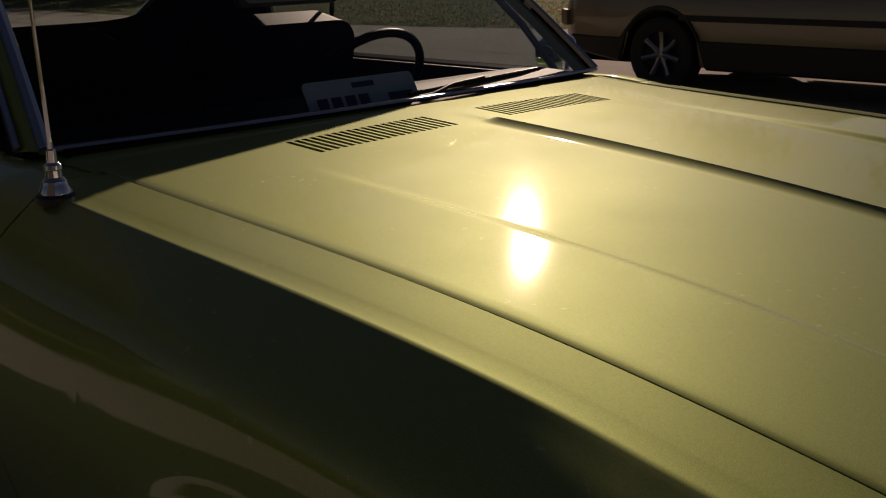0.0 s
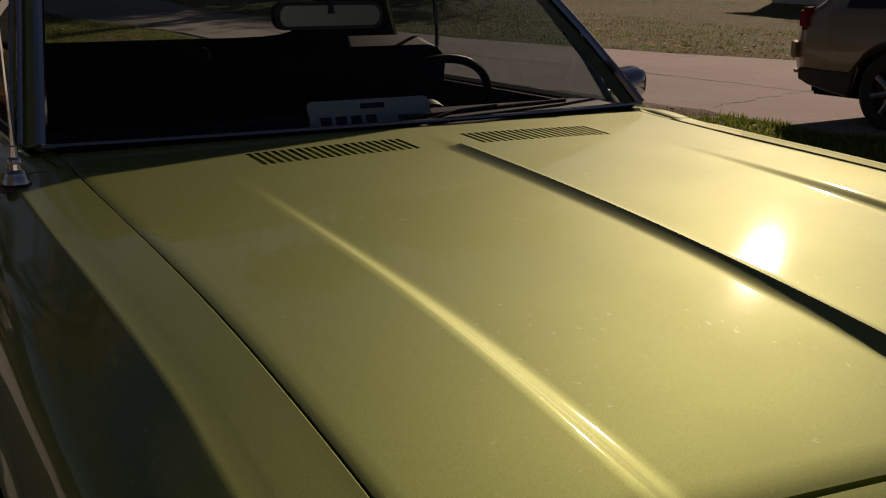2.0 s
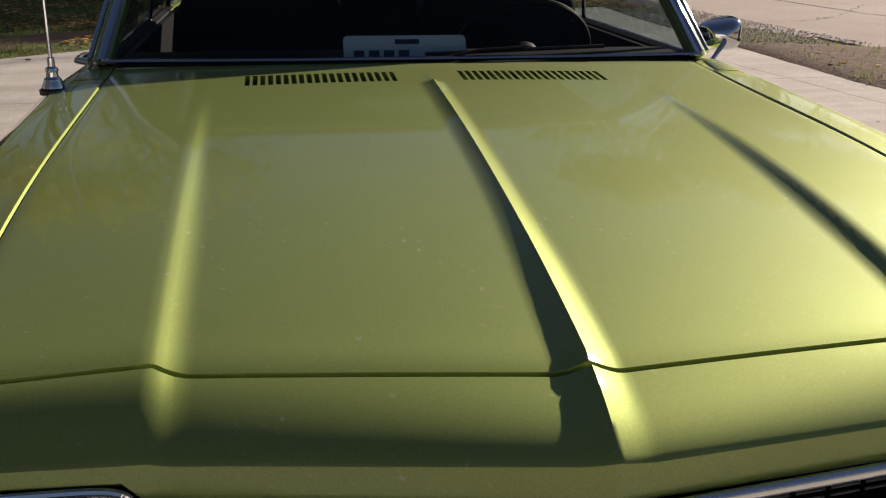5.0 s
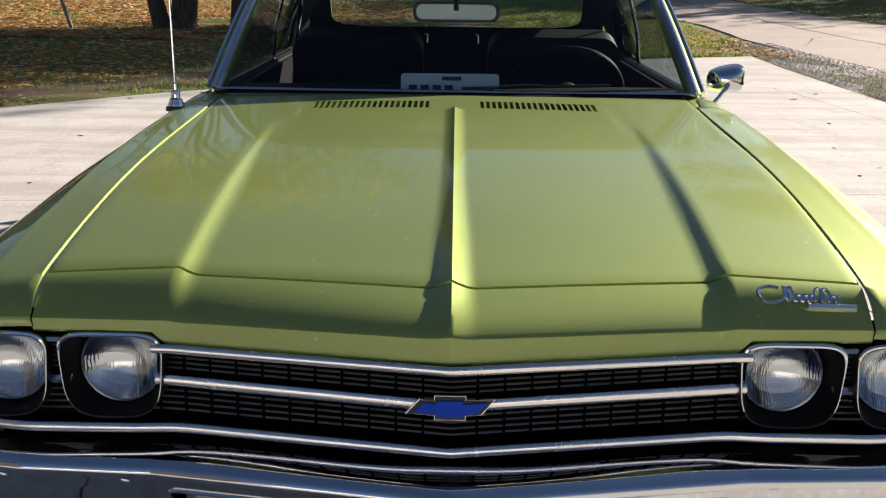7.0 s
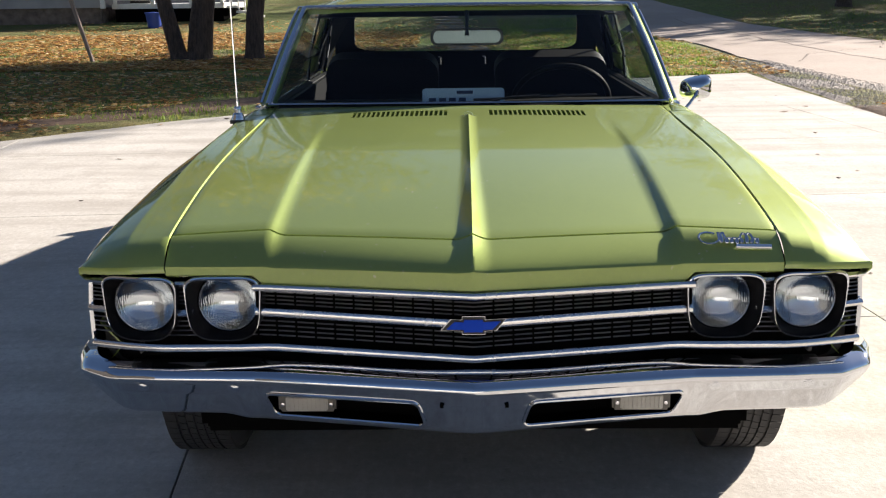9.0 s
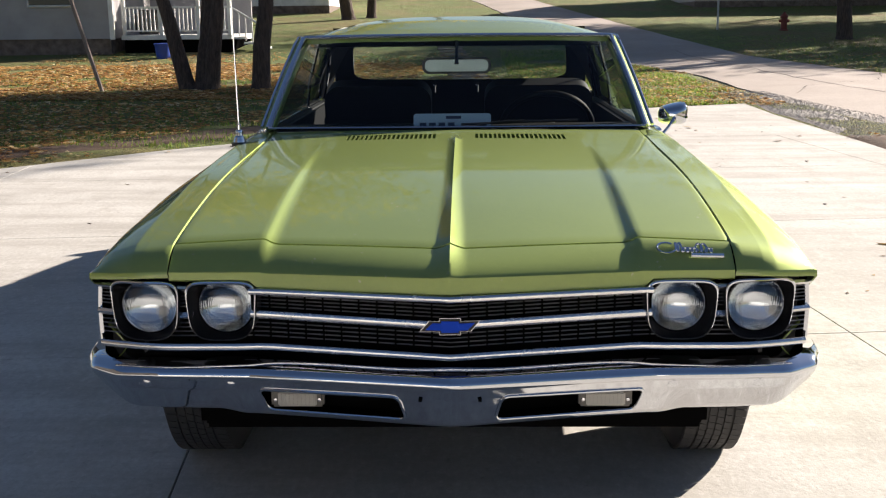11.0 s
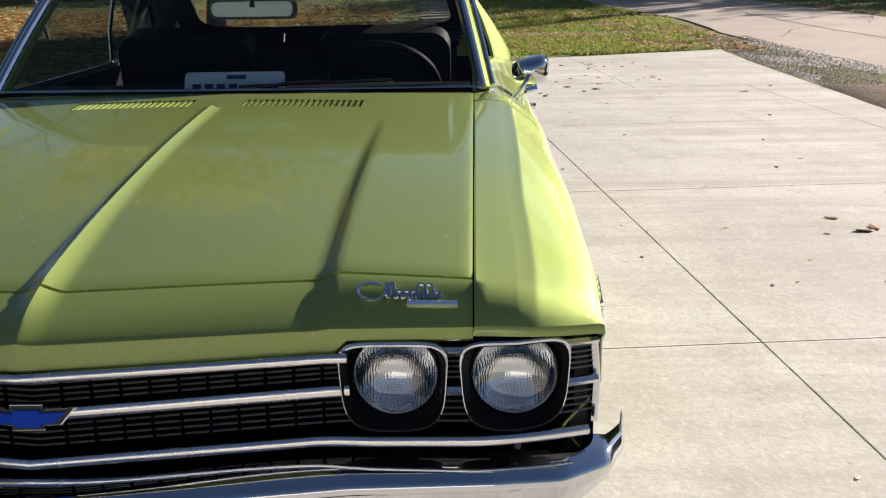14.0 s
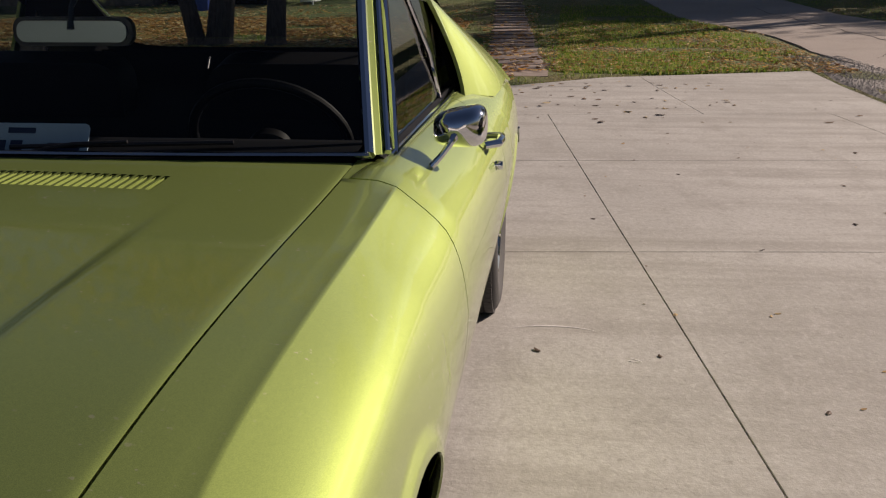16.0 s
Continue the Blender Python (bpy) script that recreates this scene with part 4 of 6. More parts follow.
# blue badge on the middle bar
bow_o = [(-0.074, -0.0135), (-0.026, -0.0135), (-0.026, -0.0215), (0.026, -0.0215), (0.026, -0.0135), (0.052, -0.0135), (0.074, 0.0135), (0.026, 0.0135), (0.026, 0.0215), (-0.026, 0.0215), (-0.026, 0.0135), (-0.052, 0.0135)]
bm_ = Matrix.Translation((0, -0.106, 0.633)) @ Matrix.Rotation(radians(90), 4, 'X')
badge = place("badge", Mesh().prism(bow_o, bm_, 0.012), CHROME, grille, "chrome-edged blue badge", smooth=0)
place("badge_black", Mesh().prism([(x * 0.965, y * 0.92) for x, y in bow_o], bm_ @ Matrix.Translation((0, 0, 0.009)), 0.005), BLACK, badge, smooth=0)
place("badge_enamel", Mesh().prism([(x * 0.82, y * 0.66) for x, y in bow_o], bm_ @ Matrix.Translation((0, 0, 0.012)), 0.005), BLUE, badge, smooth=0)
for ob in (badge, *badge.children):
    for vert in ob.data.vertices:
        vert.co.y += 0.15 * abs(vert.co.x)

# chrome flourish on the nose panel: looping strokes over a short bar
def nose_point(u, v):
    """u: across, v: 0 at the seam to 1 at the lip."""
    c = nose_col(u)
    body = c[2:19]
    p = np.array(body)
    s = np.linspace(0, 1, len(p))
    return Vector([float(np.interp(v, s, p[:, k])) for k in range(3)])


fl = []
for i in range(150):
    t = i / 149
    if t < 0.26:
        a = radians(50 + 310 * t / 0.26)
        x, v = 0.538 + 0.023 * math.cos(a), 0.41 - 0.15 * math.sin(a)
    else:
        w = (t - 0.26) / 0.74
        x = 0.560 + 0.092 * w + 0.005 * math.sin(w * 50)
        tall = 1.0 if (w < 0.13 or 0.56 < w < 0.82) else 0.45
        v = 0.52 - 0.135 * tall - 0.135 * tall * math.cos(w * 50)
    fl.append(nose_point(x, v) + Vector((0, -0.006, 0.006)))
place("chrome_flourish", Mesh().tube(fl, 0.0029, 6), CHROME, nose, "small chrome ornament strokes")
place("flourish_bar", Mesh().tube([nose_point(x, 0.60) + Vector((0, -0.006, 0.005)) for x in np.linspace(0.596, 0.676, 6)], 0.004, 6, flat=(0.004, 0.0065)), CHROME, nose)


# headlamps
FLUTED = make_glass("fluted_lamp_glass", (0.82, 0.85, 0.87), 0.03, 0.12)
fn = FLUTED.node_tree.nodes
fw = fn.new("ShaderNodeTexWave")
fw.bands_direction = 'X'
fw.inputs["Scale"].default_value = 90
fg = fn.new("ShaderNodeNewGeometry")
fb = fn.new("ShaderNodeBump")
fb.inputs["Strength"].default_value = 0.05
fb.inputs["Distance"].default_value = 0.004
FLUTED.node_tree.links.new(fg.outputs["Position"], fw.inputs["Vector"])
FLUTED.node_tree.links.new(fw.outputs["Fac"], fb.inputs["Height"])
for nd in fn:
    if nd.type == 'BSDF_GLOSSY':
        FLUTED.node_tree.links.new(fb.outputs[0], nd.inputs["Normal"])
REFLECTOR = mat("lamp_reflector", (0.86, 0.88, 0.90), 0.05, 1.0)
rfw = REFLECTOR.node_tree.nodes.new("ShaderNodeTexWave")
rfw.bands_direction = 'X'
rfw.inputs["Scale"].default_value = 70
rfw.inputs["Distortion"].default_value = 6.0
REFLECTOR.node_tree.links.new(tex_coord(REFLECTOR), rfw.inputs["Vector"])
bump(REFLECTOR, rfw.outputs["Fac"], 0.07, 0.004)


def headlamp(cx, y, cz, w, sgn):
    mface = Matrix.Translation((cx, y, cz)) @ Matrix.Rotation(radians(90), 4, 'X')
    lamp = place("headlamp", Mesh().lathe([(0.0685, -0.006), (0.0735, 0.000), (0.0725, 0.005), (0.0695, 0.0065), (0.0675, 0.002)], mface, 44), DULL_METAL, car, "round sealed-beam headlamp in chrome ring", smooth=50)
    place("lens", Mesh().lathe([(0.0685, 0.003), (0.063, 0.009), (0.052, 0.0150), (0.036, 0.0200), (0.017, 0.0230), (0.0001, 0.0240)], mface, 36), FLUTED, lamp)
    place("reflector", Mesh().lathe([(r, -0.034 + 7.3 * r * r) for r in (0.0682, 0.062, 0.054, 0.046, 0.038, 0.030, 0.022, 0.014, 0.007, 0.0001)], mface, 40), REFLECTOR, lamp)
    # rounded-square bezel, wider and brighter at the top, with a black bowl inside
    ring, radii = [], []
    n = 56
    for k in range(n):
        a = 2 * math.pi * k / n
        c, s = math.cos(a), math.sin(a)
        e = 0.40 if s > 0 else 0.60
        X = math.copysign(abs(c) ** e, c) * w / 2
        Z = math.copysign(abs(s) ** e, s) * 0.0745
        X *= 1 + 0.07 * Z / 0.0745
        ring.append((cx + X, y - 0.061 + 0.55 * max(0, sgn * (cx + X) - 0.76) ** 1.2, cz + Z - 0.001))
        radii.append(0.0010 + 0.0036 * float(smooth01(-0.05, 0.8, s)))
    top = [k % n for k in range(-4, n // 2 + 5)]
    low = [k % n for k in range(n // 2 + 4, n - 3)]
    place("bezel", Mesh().tube([ring[k] for k in top], [radii[k] for k in top], 8), CHROME, lamp)
    place("lower_rim", Mesh().tube([ring[k] for k in low], 0.0016, 6), BLACK, lamp)
    rows = []
    for q in ring:
        d = Vector((q[0] - cx, 0, q[2] - cz))
        rr = d.normalized() * 0.0745
        rows.append([(q[0], q[1] + 0.002, q[2]), (cx + d.x * 0.93, q[1] + 0.012, cz + d.z * 0.93), (cx + rr.x, y + 0.004, cz + rr.z), (cx + rr.x * 0.97, y + 0.03, cz + rr.z * 0.97)])
    place("bowl", Mesh().grid(rows, close_u=True, flip=True), BOWL, lamp)
    rows = [[(q[0], q[1], q[2]), (q[0], q[1] + 0.080, q[2])] for q in ring]
    place("bezel_side", Mesh().grid(rows, close_u=True), BLACK, lamp)
    return lamp


for sgn in (-1, 1):
    headlamp(sgn * 0.572, 0.0, 0.659, 0.168, sgn)
    headlamp(sgn * 0.768, 0.0, 0.659, 0.172, sgn)
for sgn in (-1, 1):
    # panel and liner in shade black, standing in for the depth round the lamps
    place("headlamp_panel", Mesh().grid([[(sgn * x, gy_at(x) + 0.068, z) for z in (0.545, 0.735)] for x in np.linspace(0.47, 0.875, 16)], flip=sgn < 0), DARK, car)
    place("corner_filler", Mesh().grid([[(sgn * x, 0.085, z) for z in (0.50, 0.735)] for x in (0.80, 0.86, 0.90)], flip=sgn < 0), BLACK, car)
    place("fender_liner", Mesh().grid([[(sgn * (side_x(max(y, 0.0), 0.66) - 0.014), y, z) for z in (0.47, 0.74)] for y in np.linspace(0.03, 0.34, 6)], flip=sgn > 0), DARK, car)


# front bumper: a chrome blade with a shallow V, sloping face and two slots
def ridge_y(a):
    return float(np.interp(a, [0, 0.02, 0.25, 0.5, 0.73, 0.835, 0.905, 0.938, 0.950, 0.955], [-0.226, -0.223, -0.172, -0.118, -0.098, -0.075, -0.020, 0.06, 0.13, 0.22]))


def ridge_z(a):
    return float(np.interp(a, [0, 0.5, 0.75, 0.9, 0.95], [0.522, 0.512, 0.508, 0.500, 0.490]))


prof = [(0.125, 0.0315), (0.10, 0.0302), (0.075, 0.0285), (0.057, 0.0263), (0.047, 0.0240), (0.037, 0.0208), (0.027, 0.0169), (0.018, 0.0127), (0.012, 0.0092), (0.0065, 0.0052), (0.0030, 0.0016), (0.0010, -0.0025), (0.0, -0.0065), (0.0015, -0.0115), (0.004, -0.0150), (0.008, -0.018)]
prof += [(0.008 + 0.066 * u, -0.018 - 0.098 * u) for u in np.linspace(0, 1, 25)[1:]] + [(0.081, -0.126), (0.088, -0.133), (0.098, -0.136), (0.115, -0.134)]
ba = sorted(set(np.round(np.concatenate([np.linspace(0, 0.8, 181), [0.815, 0.83, 0.845, 0.86, 0.872, 0.885, 0.896, 0.906, 0.915, 0.922, 0.928, 0.933, 0.937, 0.941, 0.945, 0.949]]), 4)))
bxs = [-v for v in reversed(ba[1:])] + list(ba)


def bumper_pt(x, d, h):
    a = abs(x)
    k_end = float(smooth01(0.80, 0.950, a))
    deep = 1.0 - 0.66 * k_end
    hh = h * (deep if h < 0 else 1 - 0.4 * k_end)
    if h > 0.0125:
        hh -= (h - 0.0125) * 0.70 * (1 - float(smooth01(0.05, 0.46, a)))
    if h < -0.05:
        t = min(1, (-h - 0.05) / 0.07)
        hh += t * (0.012 * float(smooth01(0.52, 0.60, a)) - 0.006 * math.exp(-(a / 0.3) ** 2))
    return (x * (1 + 0.024 * float(smooth01(0.70, 0.93, a))), ridge_y(a) + d * (1 - 0.55 * k_end), ridge_z(a) + hh + 0.004 * k_end)


bp = np.array([[bumper_pt(x, d, h) for d, h in prof] for x in bxs])


def slot_test(a, h):
    """Negative inside the slot outline: a slanted rounded rectangle."""
    u = a - 0.295 - 0.25 * (h + 0.080)
    v = h + 0.080
    qx, qy = abs(u) - (0.178 - 0.018), abs(v) - (0.035 - 0.018)
    return math.hypot(max(qx, 0), max(qy, 0)) + min(max(qx, qy), 0) - 0.018


def in_slot(i, j):
    a = abs(bxs[i] + bxs[i + 1]) / 2
    h = (prof[j][1] + prof[j + 1][1]) / 2
    return slot_test(a, h) < 0


bumper = place("front_bumper", Mesh().grid(bp, skip=in_slot, flip=True), CHROME, car, "chrome front bumper with two slots", smooth=40)
# dark sheet in place of the shade behind the blade
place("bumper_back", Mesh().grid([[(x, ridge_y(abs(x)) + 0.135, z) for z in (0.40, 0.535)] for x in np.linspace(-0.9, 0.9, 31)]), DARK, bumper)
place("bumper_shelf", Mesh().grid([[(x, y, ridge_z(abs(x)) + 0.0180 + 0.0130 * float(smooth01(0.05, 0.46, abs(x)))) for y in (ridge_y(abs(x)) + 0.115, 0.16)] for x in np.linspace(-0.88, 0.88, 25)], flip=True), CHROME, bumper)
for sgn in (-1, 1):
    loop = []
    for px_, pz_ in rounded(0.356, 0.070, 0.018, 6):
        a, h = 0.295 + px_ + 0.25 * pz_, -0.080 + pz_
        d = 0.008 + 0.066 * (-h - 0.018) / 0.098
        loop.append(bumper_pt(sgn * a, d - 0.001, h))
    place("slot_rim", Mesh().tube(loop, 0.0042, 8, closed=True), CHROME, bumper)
    # slot depth darkened by colour, not by light
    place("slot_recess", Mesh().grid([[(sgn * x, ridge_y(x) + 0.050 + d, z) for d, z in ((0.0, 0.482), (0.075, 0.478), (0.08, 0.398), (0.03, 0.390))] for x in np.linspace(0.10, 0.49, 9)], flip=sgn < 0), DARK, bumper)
    lx, ly = sgn * 0.388, ridge_y(0.388) + 0.092
    signal = place("turn_signal", Mesh().box((lx, ly - 0.006, 0.434), (0.134, 0.030, 0.050), None, 0.006), LAMP_BODY, bumper, "frosted rectangular turn signal lamp")
    for k in (-1, 1):
        place("lamp_screw", Mesh().lathe([(0.0001, 0.004), (0.0045, 0.003), (0.0055, 0)], Matrix.Translation((lx + k * 0.056, ly - 0.021, 0.430)) @ Matrix.Rotation(radians(90), 4, 'X'), 10), DULL_METAL, signal)
    for k in range(9):
        place("lens_rib", Mesh().box((lx - 0.04 + 0.01 * k, ly - 0.027, 0.432), (0.0035, 0.004, 0.030), None, 0.001), CLEAR_LAMP, signal)
    place("lamp_cell", Mesh().box((lx, ly - 0.022, 0.432), (0.098, 0.008, 0.036), None, 0.003), CLEAR_LAMP, signal)
    for bx_ in (0.549, 0.762):
        q = bumper_pt(sgn * bx_, 0.017, -0.030)
        place("bumper_bolt", Mesh().lathe([(0.0001, 0.006), (0.008, 0.005), (0.013, 0.002), (0.014, -0.005)], Matrix.Translation(q) @ Matrix.Rotation(radians(105), 4, 'X'), 16), CHROME, bumper)
    q = bumper_pt(sgn * 0.072, 0.026, -0.050)
    place("licence_hole", Mesh().box(q, (0.008, 0.006, 0.008)), DARK, bumper)
place("bumper_guide", Mesh().box((0.772, gy_at(0.77) - 0.02, 0.563), (0.010, 0.03, 0.035), None, 0.002), BLACK, bumper)
place("bumper_guide", Mesh().box((-0.772, gy_at(0.77) - 0.02, 0.563), (0.006, 0.03, 0.028), None, 0.002), BLACK, bumper)


# wheels
def wheel(sgn, y, name):
    c = Vector((sgn * 0.784, y, WHEEL_Z))
    m = Matrix.Translation(c) @ Matrix.Rotation(sgn * math.pi / 2, 4, 'Y')
    R, hw = 0.335, 0.104
    w = place(name, Mesh().lathe([(0.20, hw * 0.80), (0.25, hw * 1.02), (0.295, hw * 1.03), (0.318, hw * 0.93), (0.331, hw * 0.80), (R, hw * 0.72), (R + 0.001, 0), (R, -hw * 0.72), (0.331, -hw * 0.80), (0.318, -hw * 0.93), (0.295, -hw * 1.03), (0.25, -hw * 1.02), (0.20, -hw * 0.8)][::-1], m, 56), RUBBER, car, "black treaded tyre on a plain wheel", smooth=50)
    tread = Mesh()
    rings = (-0.070, -0.036, -0.012, 0.012, 0.036, 0.070)
    for k in range(72):
        a = 2 * math.pi * k / 72
        for q, h in enumerate(rings):
            wdt = 0.019 if abs(h) < 0.05 else 0.032
            aa = a + (0.022 if q % 2 else 0.0)
            vs = []
            for rr in (R - 0.004, R + 0.007):
                for da, dh in ((-0.040, -wdt / 2), (0.040, -wdt / 2), (0.040, wdt / 2), (-0.040, wdt / 2)):
                    sk = 0.012 * (dh / wdt)
                    vs.append(m @ Vector((rr * math.cos(aa + da + sk), rr * math.sin(aa + da + sk), h + dh)))
            tread.add(vs, [(0, 1, 2, 3), (4, 5, 6, 7), (0, 1, 5, 4), (1, 2, 6, 5), (2, 3, 7, 6), (3, 0, 4, 7)])
    place("tread", tread, RUBBER, w, smooth=0)
    rim = place("rim", Mesh().lathe([(0.0001, 0.050), (0.05, 0.052), (0.075, 0.045), (0.10, 0.03), (0.15, 0.02), (0.178, 0.045), (0.192, 0.085), (0.204, 0.092), (0.207, 0.086), (0.20, 0.02), (0.0001, 0.0)], m, 40), CHROME, w, "silver wheel with chrome trim ring")
    for k in range(5):
        a = 2 * math.pi * k / 5
        place("lug_nut", Mesh().lathe([(0.0001, 0.022), (0.009, 0.02), (0.011, 0.0)], m @ Matrix.Translation((0.058 * math.cos(a), 0.058 * math.sin(a), 0.047)), 8), CHROME, rim)
    return w


for sgn in (-1, 1):
    for y in AXLES:
        wheel(sgn, y, "wheel")

# door mirror on the driver's side
def mirror_ring(s, y):
    """Outline of the mirror head, narrower at its inner end."""
    out = []
    for k in range(32):
        a = 2 * math.pi * k / 32
        c, q = math.cos(a), math.sin(a)
        X = math.copysign(abs(c) ** 0.62, c) * 0.060
        Z = math.copysign(abs(q) ** 0.55, q) * 0.044 * (1 + 2.6 * X)
        out.append((0.893 + X * s, y, 0.976 + Z * s + 0.10 * X * s))
    return out


mirror = place("door_mirror", Mesh().grid([mirror_ring(s, y) for s, y in ((0.93, 1.834), (1.0, 1.830), (1.0, 1.818), (0.985, 1.804), (0.94, 1.789), (0.86, 1.775), (0.73, 1.764), (0.55, 1.756), (0.3, 1.751), (0.01, 1.750))], close_v=True), CHROME, car, "rounded chrome door mirror", smooth=70)
place("mirror_face", Mesh().add(mirror_ring(0.94, 1.832), [tuple(range(32))]), mat("mirror_silver", (0.9, 0.9, 0.9), 0.02, 1.0), mirror)
place("mirror_arm", Mesh().tube([(0.888, 1.762, 0.968), (0.882, 1.748, 0.955), (0.858, 1.742, 0.922), (0.836, 1.738, 0.898), (0.822, 1.738, 0.884)], [0.012, 0.0075, 0.0065, 0.008, 0.013], 10), CHROME, mirror)
place("mirror_foot", Mesh().lathe([(0.0001, 0.02), (0.014, 0.016), (0.022, 0.004), (0.023, -0.02)], Matrix.Translation((0.820, 1.745, 0.882)) @ Matrix.Rotation(radians(35), 4, 'Y') @ Matrix.Diagonal((1, 1.7, 1, 1)), 18), CHROME, mirror)

# antenna on the passenger fender
az0 = 0.925
antenna = place("antenna", Mesh().lathe([(0.024, -0.012), (0.024, 0.004), (0.020, 0.012), (0.019, 0.018), (0.013, 0.024), (0.012, 0.034), (0.014, 0.036), (0.013, 0.042), (0.008, 0.046), (0.0075, 0.064), (0.004, 0.066), (0.004, 0.075)], Matrix.Translation((-0.812, 1.355, az0)), 20), CHROME, car, "chrome whip antenna with round base")
place("antenna_pad", Mesh().lathe([(0.030, -0.014), (0.030, -0.004), (0.024, 0.0), (0.0001, 0.0)], Matrix.Translation((-0.812, 1.355, az0)), 20), BLACK, antenna)
place("mast", Mesh().tube([(-0.812, 1.355, az0 + 0.06), (-0.815, 1.357, 1.2), (-0.822, 1.363, 1.72)], [0.0036, 0.0030, 0.0022], 6), CHROME, antenna)

# wiper
wiper = place("wiper", Mesh().tube([(0.02, 1.478, 0.972), (0.25, 1.492, 0.978), (0.47, 1.512, 0.982)], 0.005, 6, flat=(0.006, 0.005)), BLACK, car, "black wiper blade lying at the windshield base")
place("wiper_arm", Mesh().tube([(0.05, 1.462, 0.962), (0.15, 1.478, 0.980), (0.26, 1.49, 0.984)], 0.004, 6), BLACK, wiper)

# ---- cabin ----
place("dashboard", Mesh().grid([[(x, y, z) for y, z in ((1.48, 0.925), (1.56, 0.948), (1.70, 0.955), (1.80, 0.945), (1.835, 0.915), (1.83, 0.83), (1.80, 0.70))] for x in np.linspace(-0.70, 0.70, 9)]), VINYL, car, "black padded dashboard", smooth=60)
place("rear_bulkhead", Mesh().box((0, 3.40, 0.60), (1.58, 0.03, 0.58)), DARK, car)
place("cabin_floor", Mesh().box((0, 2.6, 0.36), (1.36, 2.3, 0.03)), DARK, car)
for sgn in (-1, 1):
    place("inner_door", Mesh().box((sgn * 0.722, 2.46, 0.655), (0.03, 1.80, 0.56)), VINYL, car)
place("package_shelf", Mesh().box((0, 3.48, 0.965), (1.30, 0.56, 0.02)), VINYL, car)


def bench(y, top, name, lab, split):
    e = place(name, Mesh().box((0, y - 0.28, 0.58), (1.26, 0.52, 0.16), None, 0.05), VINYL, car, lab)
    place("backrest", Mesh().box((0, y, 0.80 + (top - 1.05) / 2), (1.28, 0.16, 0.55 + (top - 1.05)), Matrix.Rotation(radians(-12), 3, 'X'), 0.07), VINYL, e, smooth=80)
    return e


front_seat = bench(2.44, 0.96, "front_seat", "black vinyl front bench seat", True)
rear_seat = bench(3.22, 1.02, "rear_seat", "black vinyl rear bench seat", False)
# two thin pleats, paler than the backrest
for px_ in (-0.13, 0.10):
    place("backrest_pleat", Mesh().tube([(px_ - 0.01, 3.20, 1.02), (px_, 3.165, 1.018), (px_, 3.14, 0.985)], 0.0035, 6), mat("paler_vinyl_edge", (0.06, 0.06, 0.065), 0.4), rear_seat)
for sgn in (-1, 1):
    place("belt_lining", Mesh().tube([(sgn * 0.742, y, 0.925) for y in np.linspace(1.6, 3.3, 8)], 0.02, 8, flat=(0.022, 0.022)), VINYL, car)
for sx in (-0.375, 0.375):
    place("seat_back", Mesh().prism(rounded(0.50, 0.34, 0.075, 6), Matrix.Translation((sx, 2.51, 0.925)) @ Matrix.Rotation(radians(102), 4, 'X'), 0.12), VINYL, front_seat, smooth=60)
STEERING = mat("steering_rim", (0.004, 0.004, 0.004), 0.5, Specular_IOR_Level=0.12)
sw_m = Matrix.Translation((0.39, 2.08, 0.895)) @ Matrix.Rotation(radians(127), 4, 'X')
sw = place("steering_wheel", Mesh().tube([tuple(sw_m @ Vector((0.20 * math.cos(a), 0.20 * math.sin(a), 0))) for a in np.linspace(0, 2 * math.pi, 41)[:-1]], 0.0125, 10, closed=True), STEERING, car, "thin black steering wheel")
place("spoke", Mesh().tube([tuple(sw_m @ Vector((-0.19, 0.0, 0))), tuple(sw_m @ Vector((0, -0.02, 0.03))), tuple(sw_m @ Vector((0.19, 0, 0)))], 0.010, 8), STEERING, sw)
place("wheel_hub", Mesh().lathe([(0.0001, -0.01), (0.05, 0.0), (0.06, 0.03), (0.03, 0.06), (0.025, 0.25)], sw_m, 20), STEERING, sw)
rv_mirror = place("rear_view_mirror", Mesh().prism(rounded(0.285, 0.066, 0.026, 6), Matrix.Translation((0.0, 1.862, 1.180)) @ Matrix.Rotation(radians(90), 4, "X"), 0.022), BLACK, car, "chrome-backed rear-view mirror on a stalk")
place("mirror_back", Mesh().prism(rounded(0.262, 0.048, 0.021, 6), Matrix.Translation((0.0, 1.845, 1.180)) @ Matrix.Rotation(radians(90), 4, "X"), 0.011), mat("satin_silver", (0.20, 0.235, 0.25), 0.3, 1.0), rv_mirror)
place("mirror_stalk", Mesh().tube([(0.0, 1.832, 1.185), (0.0, 1.845, 1.235), (0.0, 1.90, 1.278)], [0.009, 0.006, 0.010], 8), BLACK, rv_mirror)

# old plate leaning behind the windshield
plate = thing("licence_plate", (-0.015, 1.54, 0.955), "old pale blue licence plate propped on the dashboard", "licence plate")
pm = Matrix.Translation((-0.016, 1.566, 0.936)) @ Matrix.Rotation(radians(62), 4, 'X')
place("plate_panel", Mesh().prism([(x, y + 0.0) for x, y in rounded(0.305, 0.150, 0.012)], pm, 0.002), PLATE, plate, smooth=0)
for x, w, h, y in ((-0.115, 0.026, 0.048, 0.012), (-0.078, 0.026, 0.048, 0.012), (-0.041, 0.026, 0.048, 0.012), (-0.004, 0.026, 0.048, 0.012), (0.005, 0.06, 0.012, 0.058), (0.10, 0.07, 0.030, 0.016)):
    place("dark_bar", Mesh().box((0, 0, 0), (w, h, 0.002)), PLATE_INK, plate, smooth=0).matrix_world = pm @ Matrix.Translation((x, y, 0.0035))


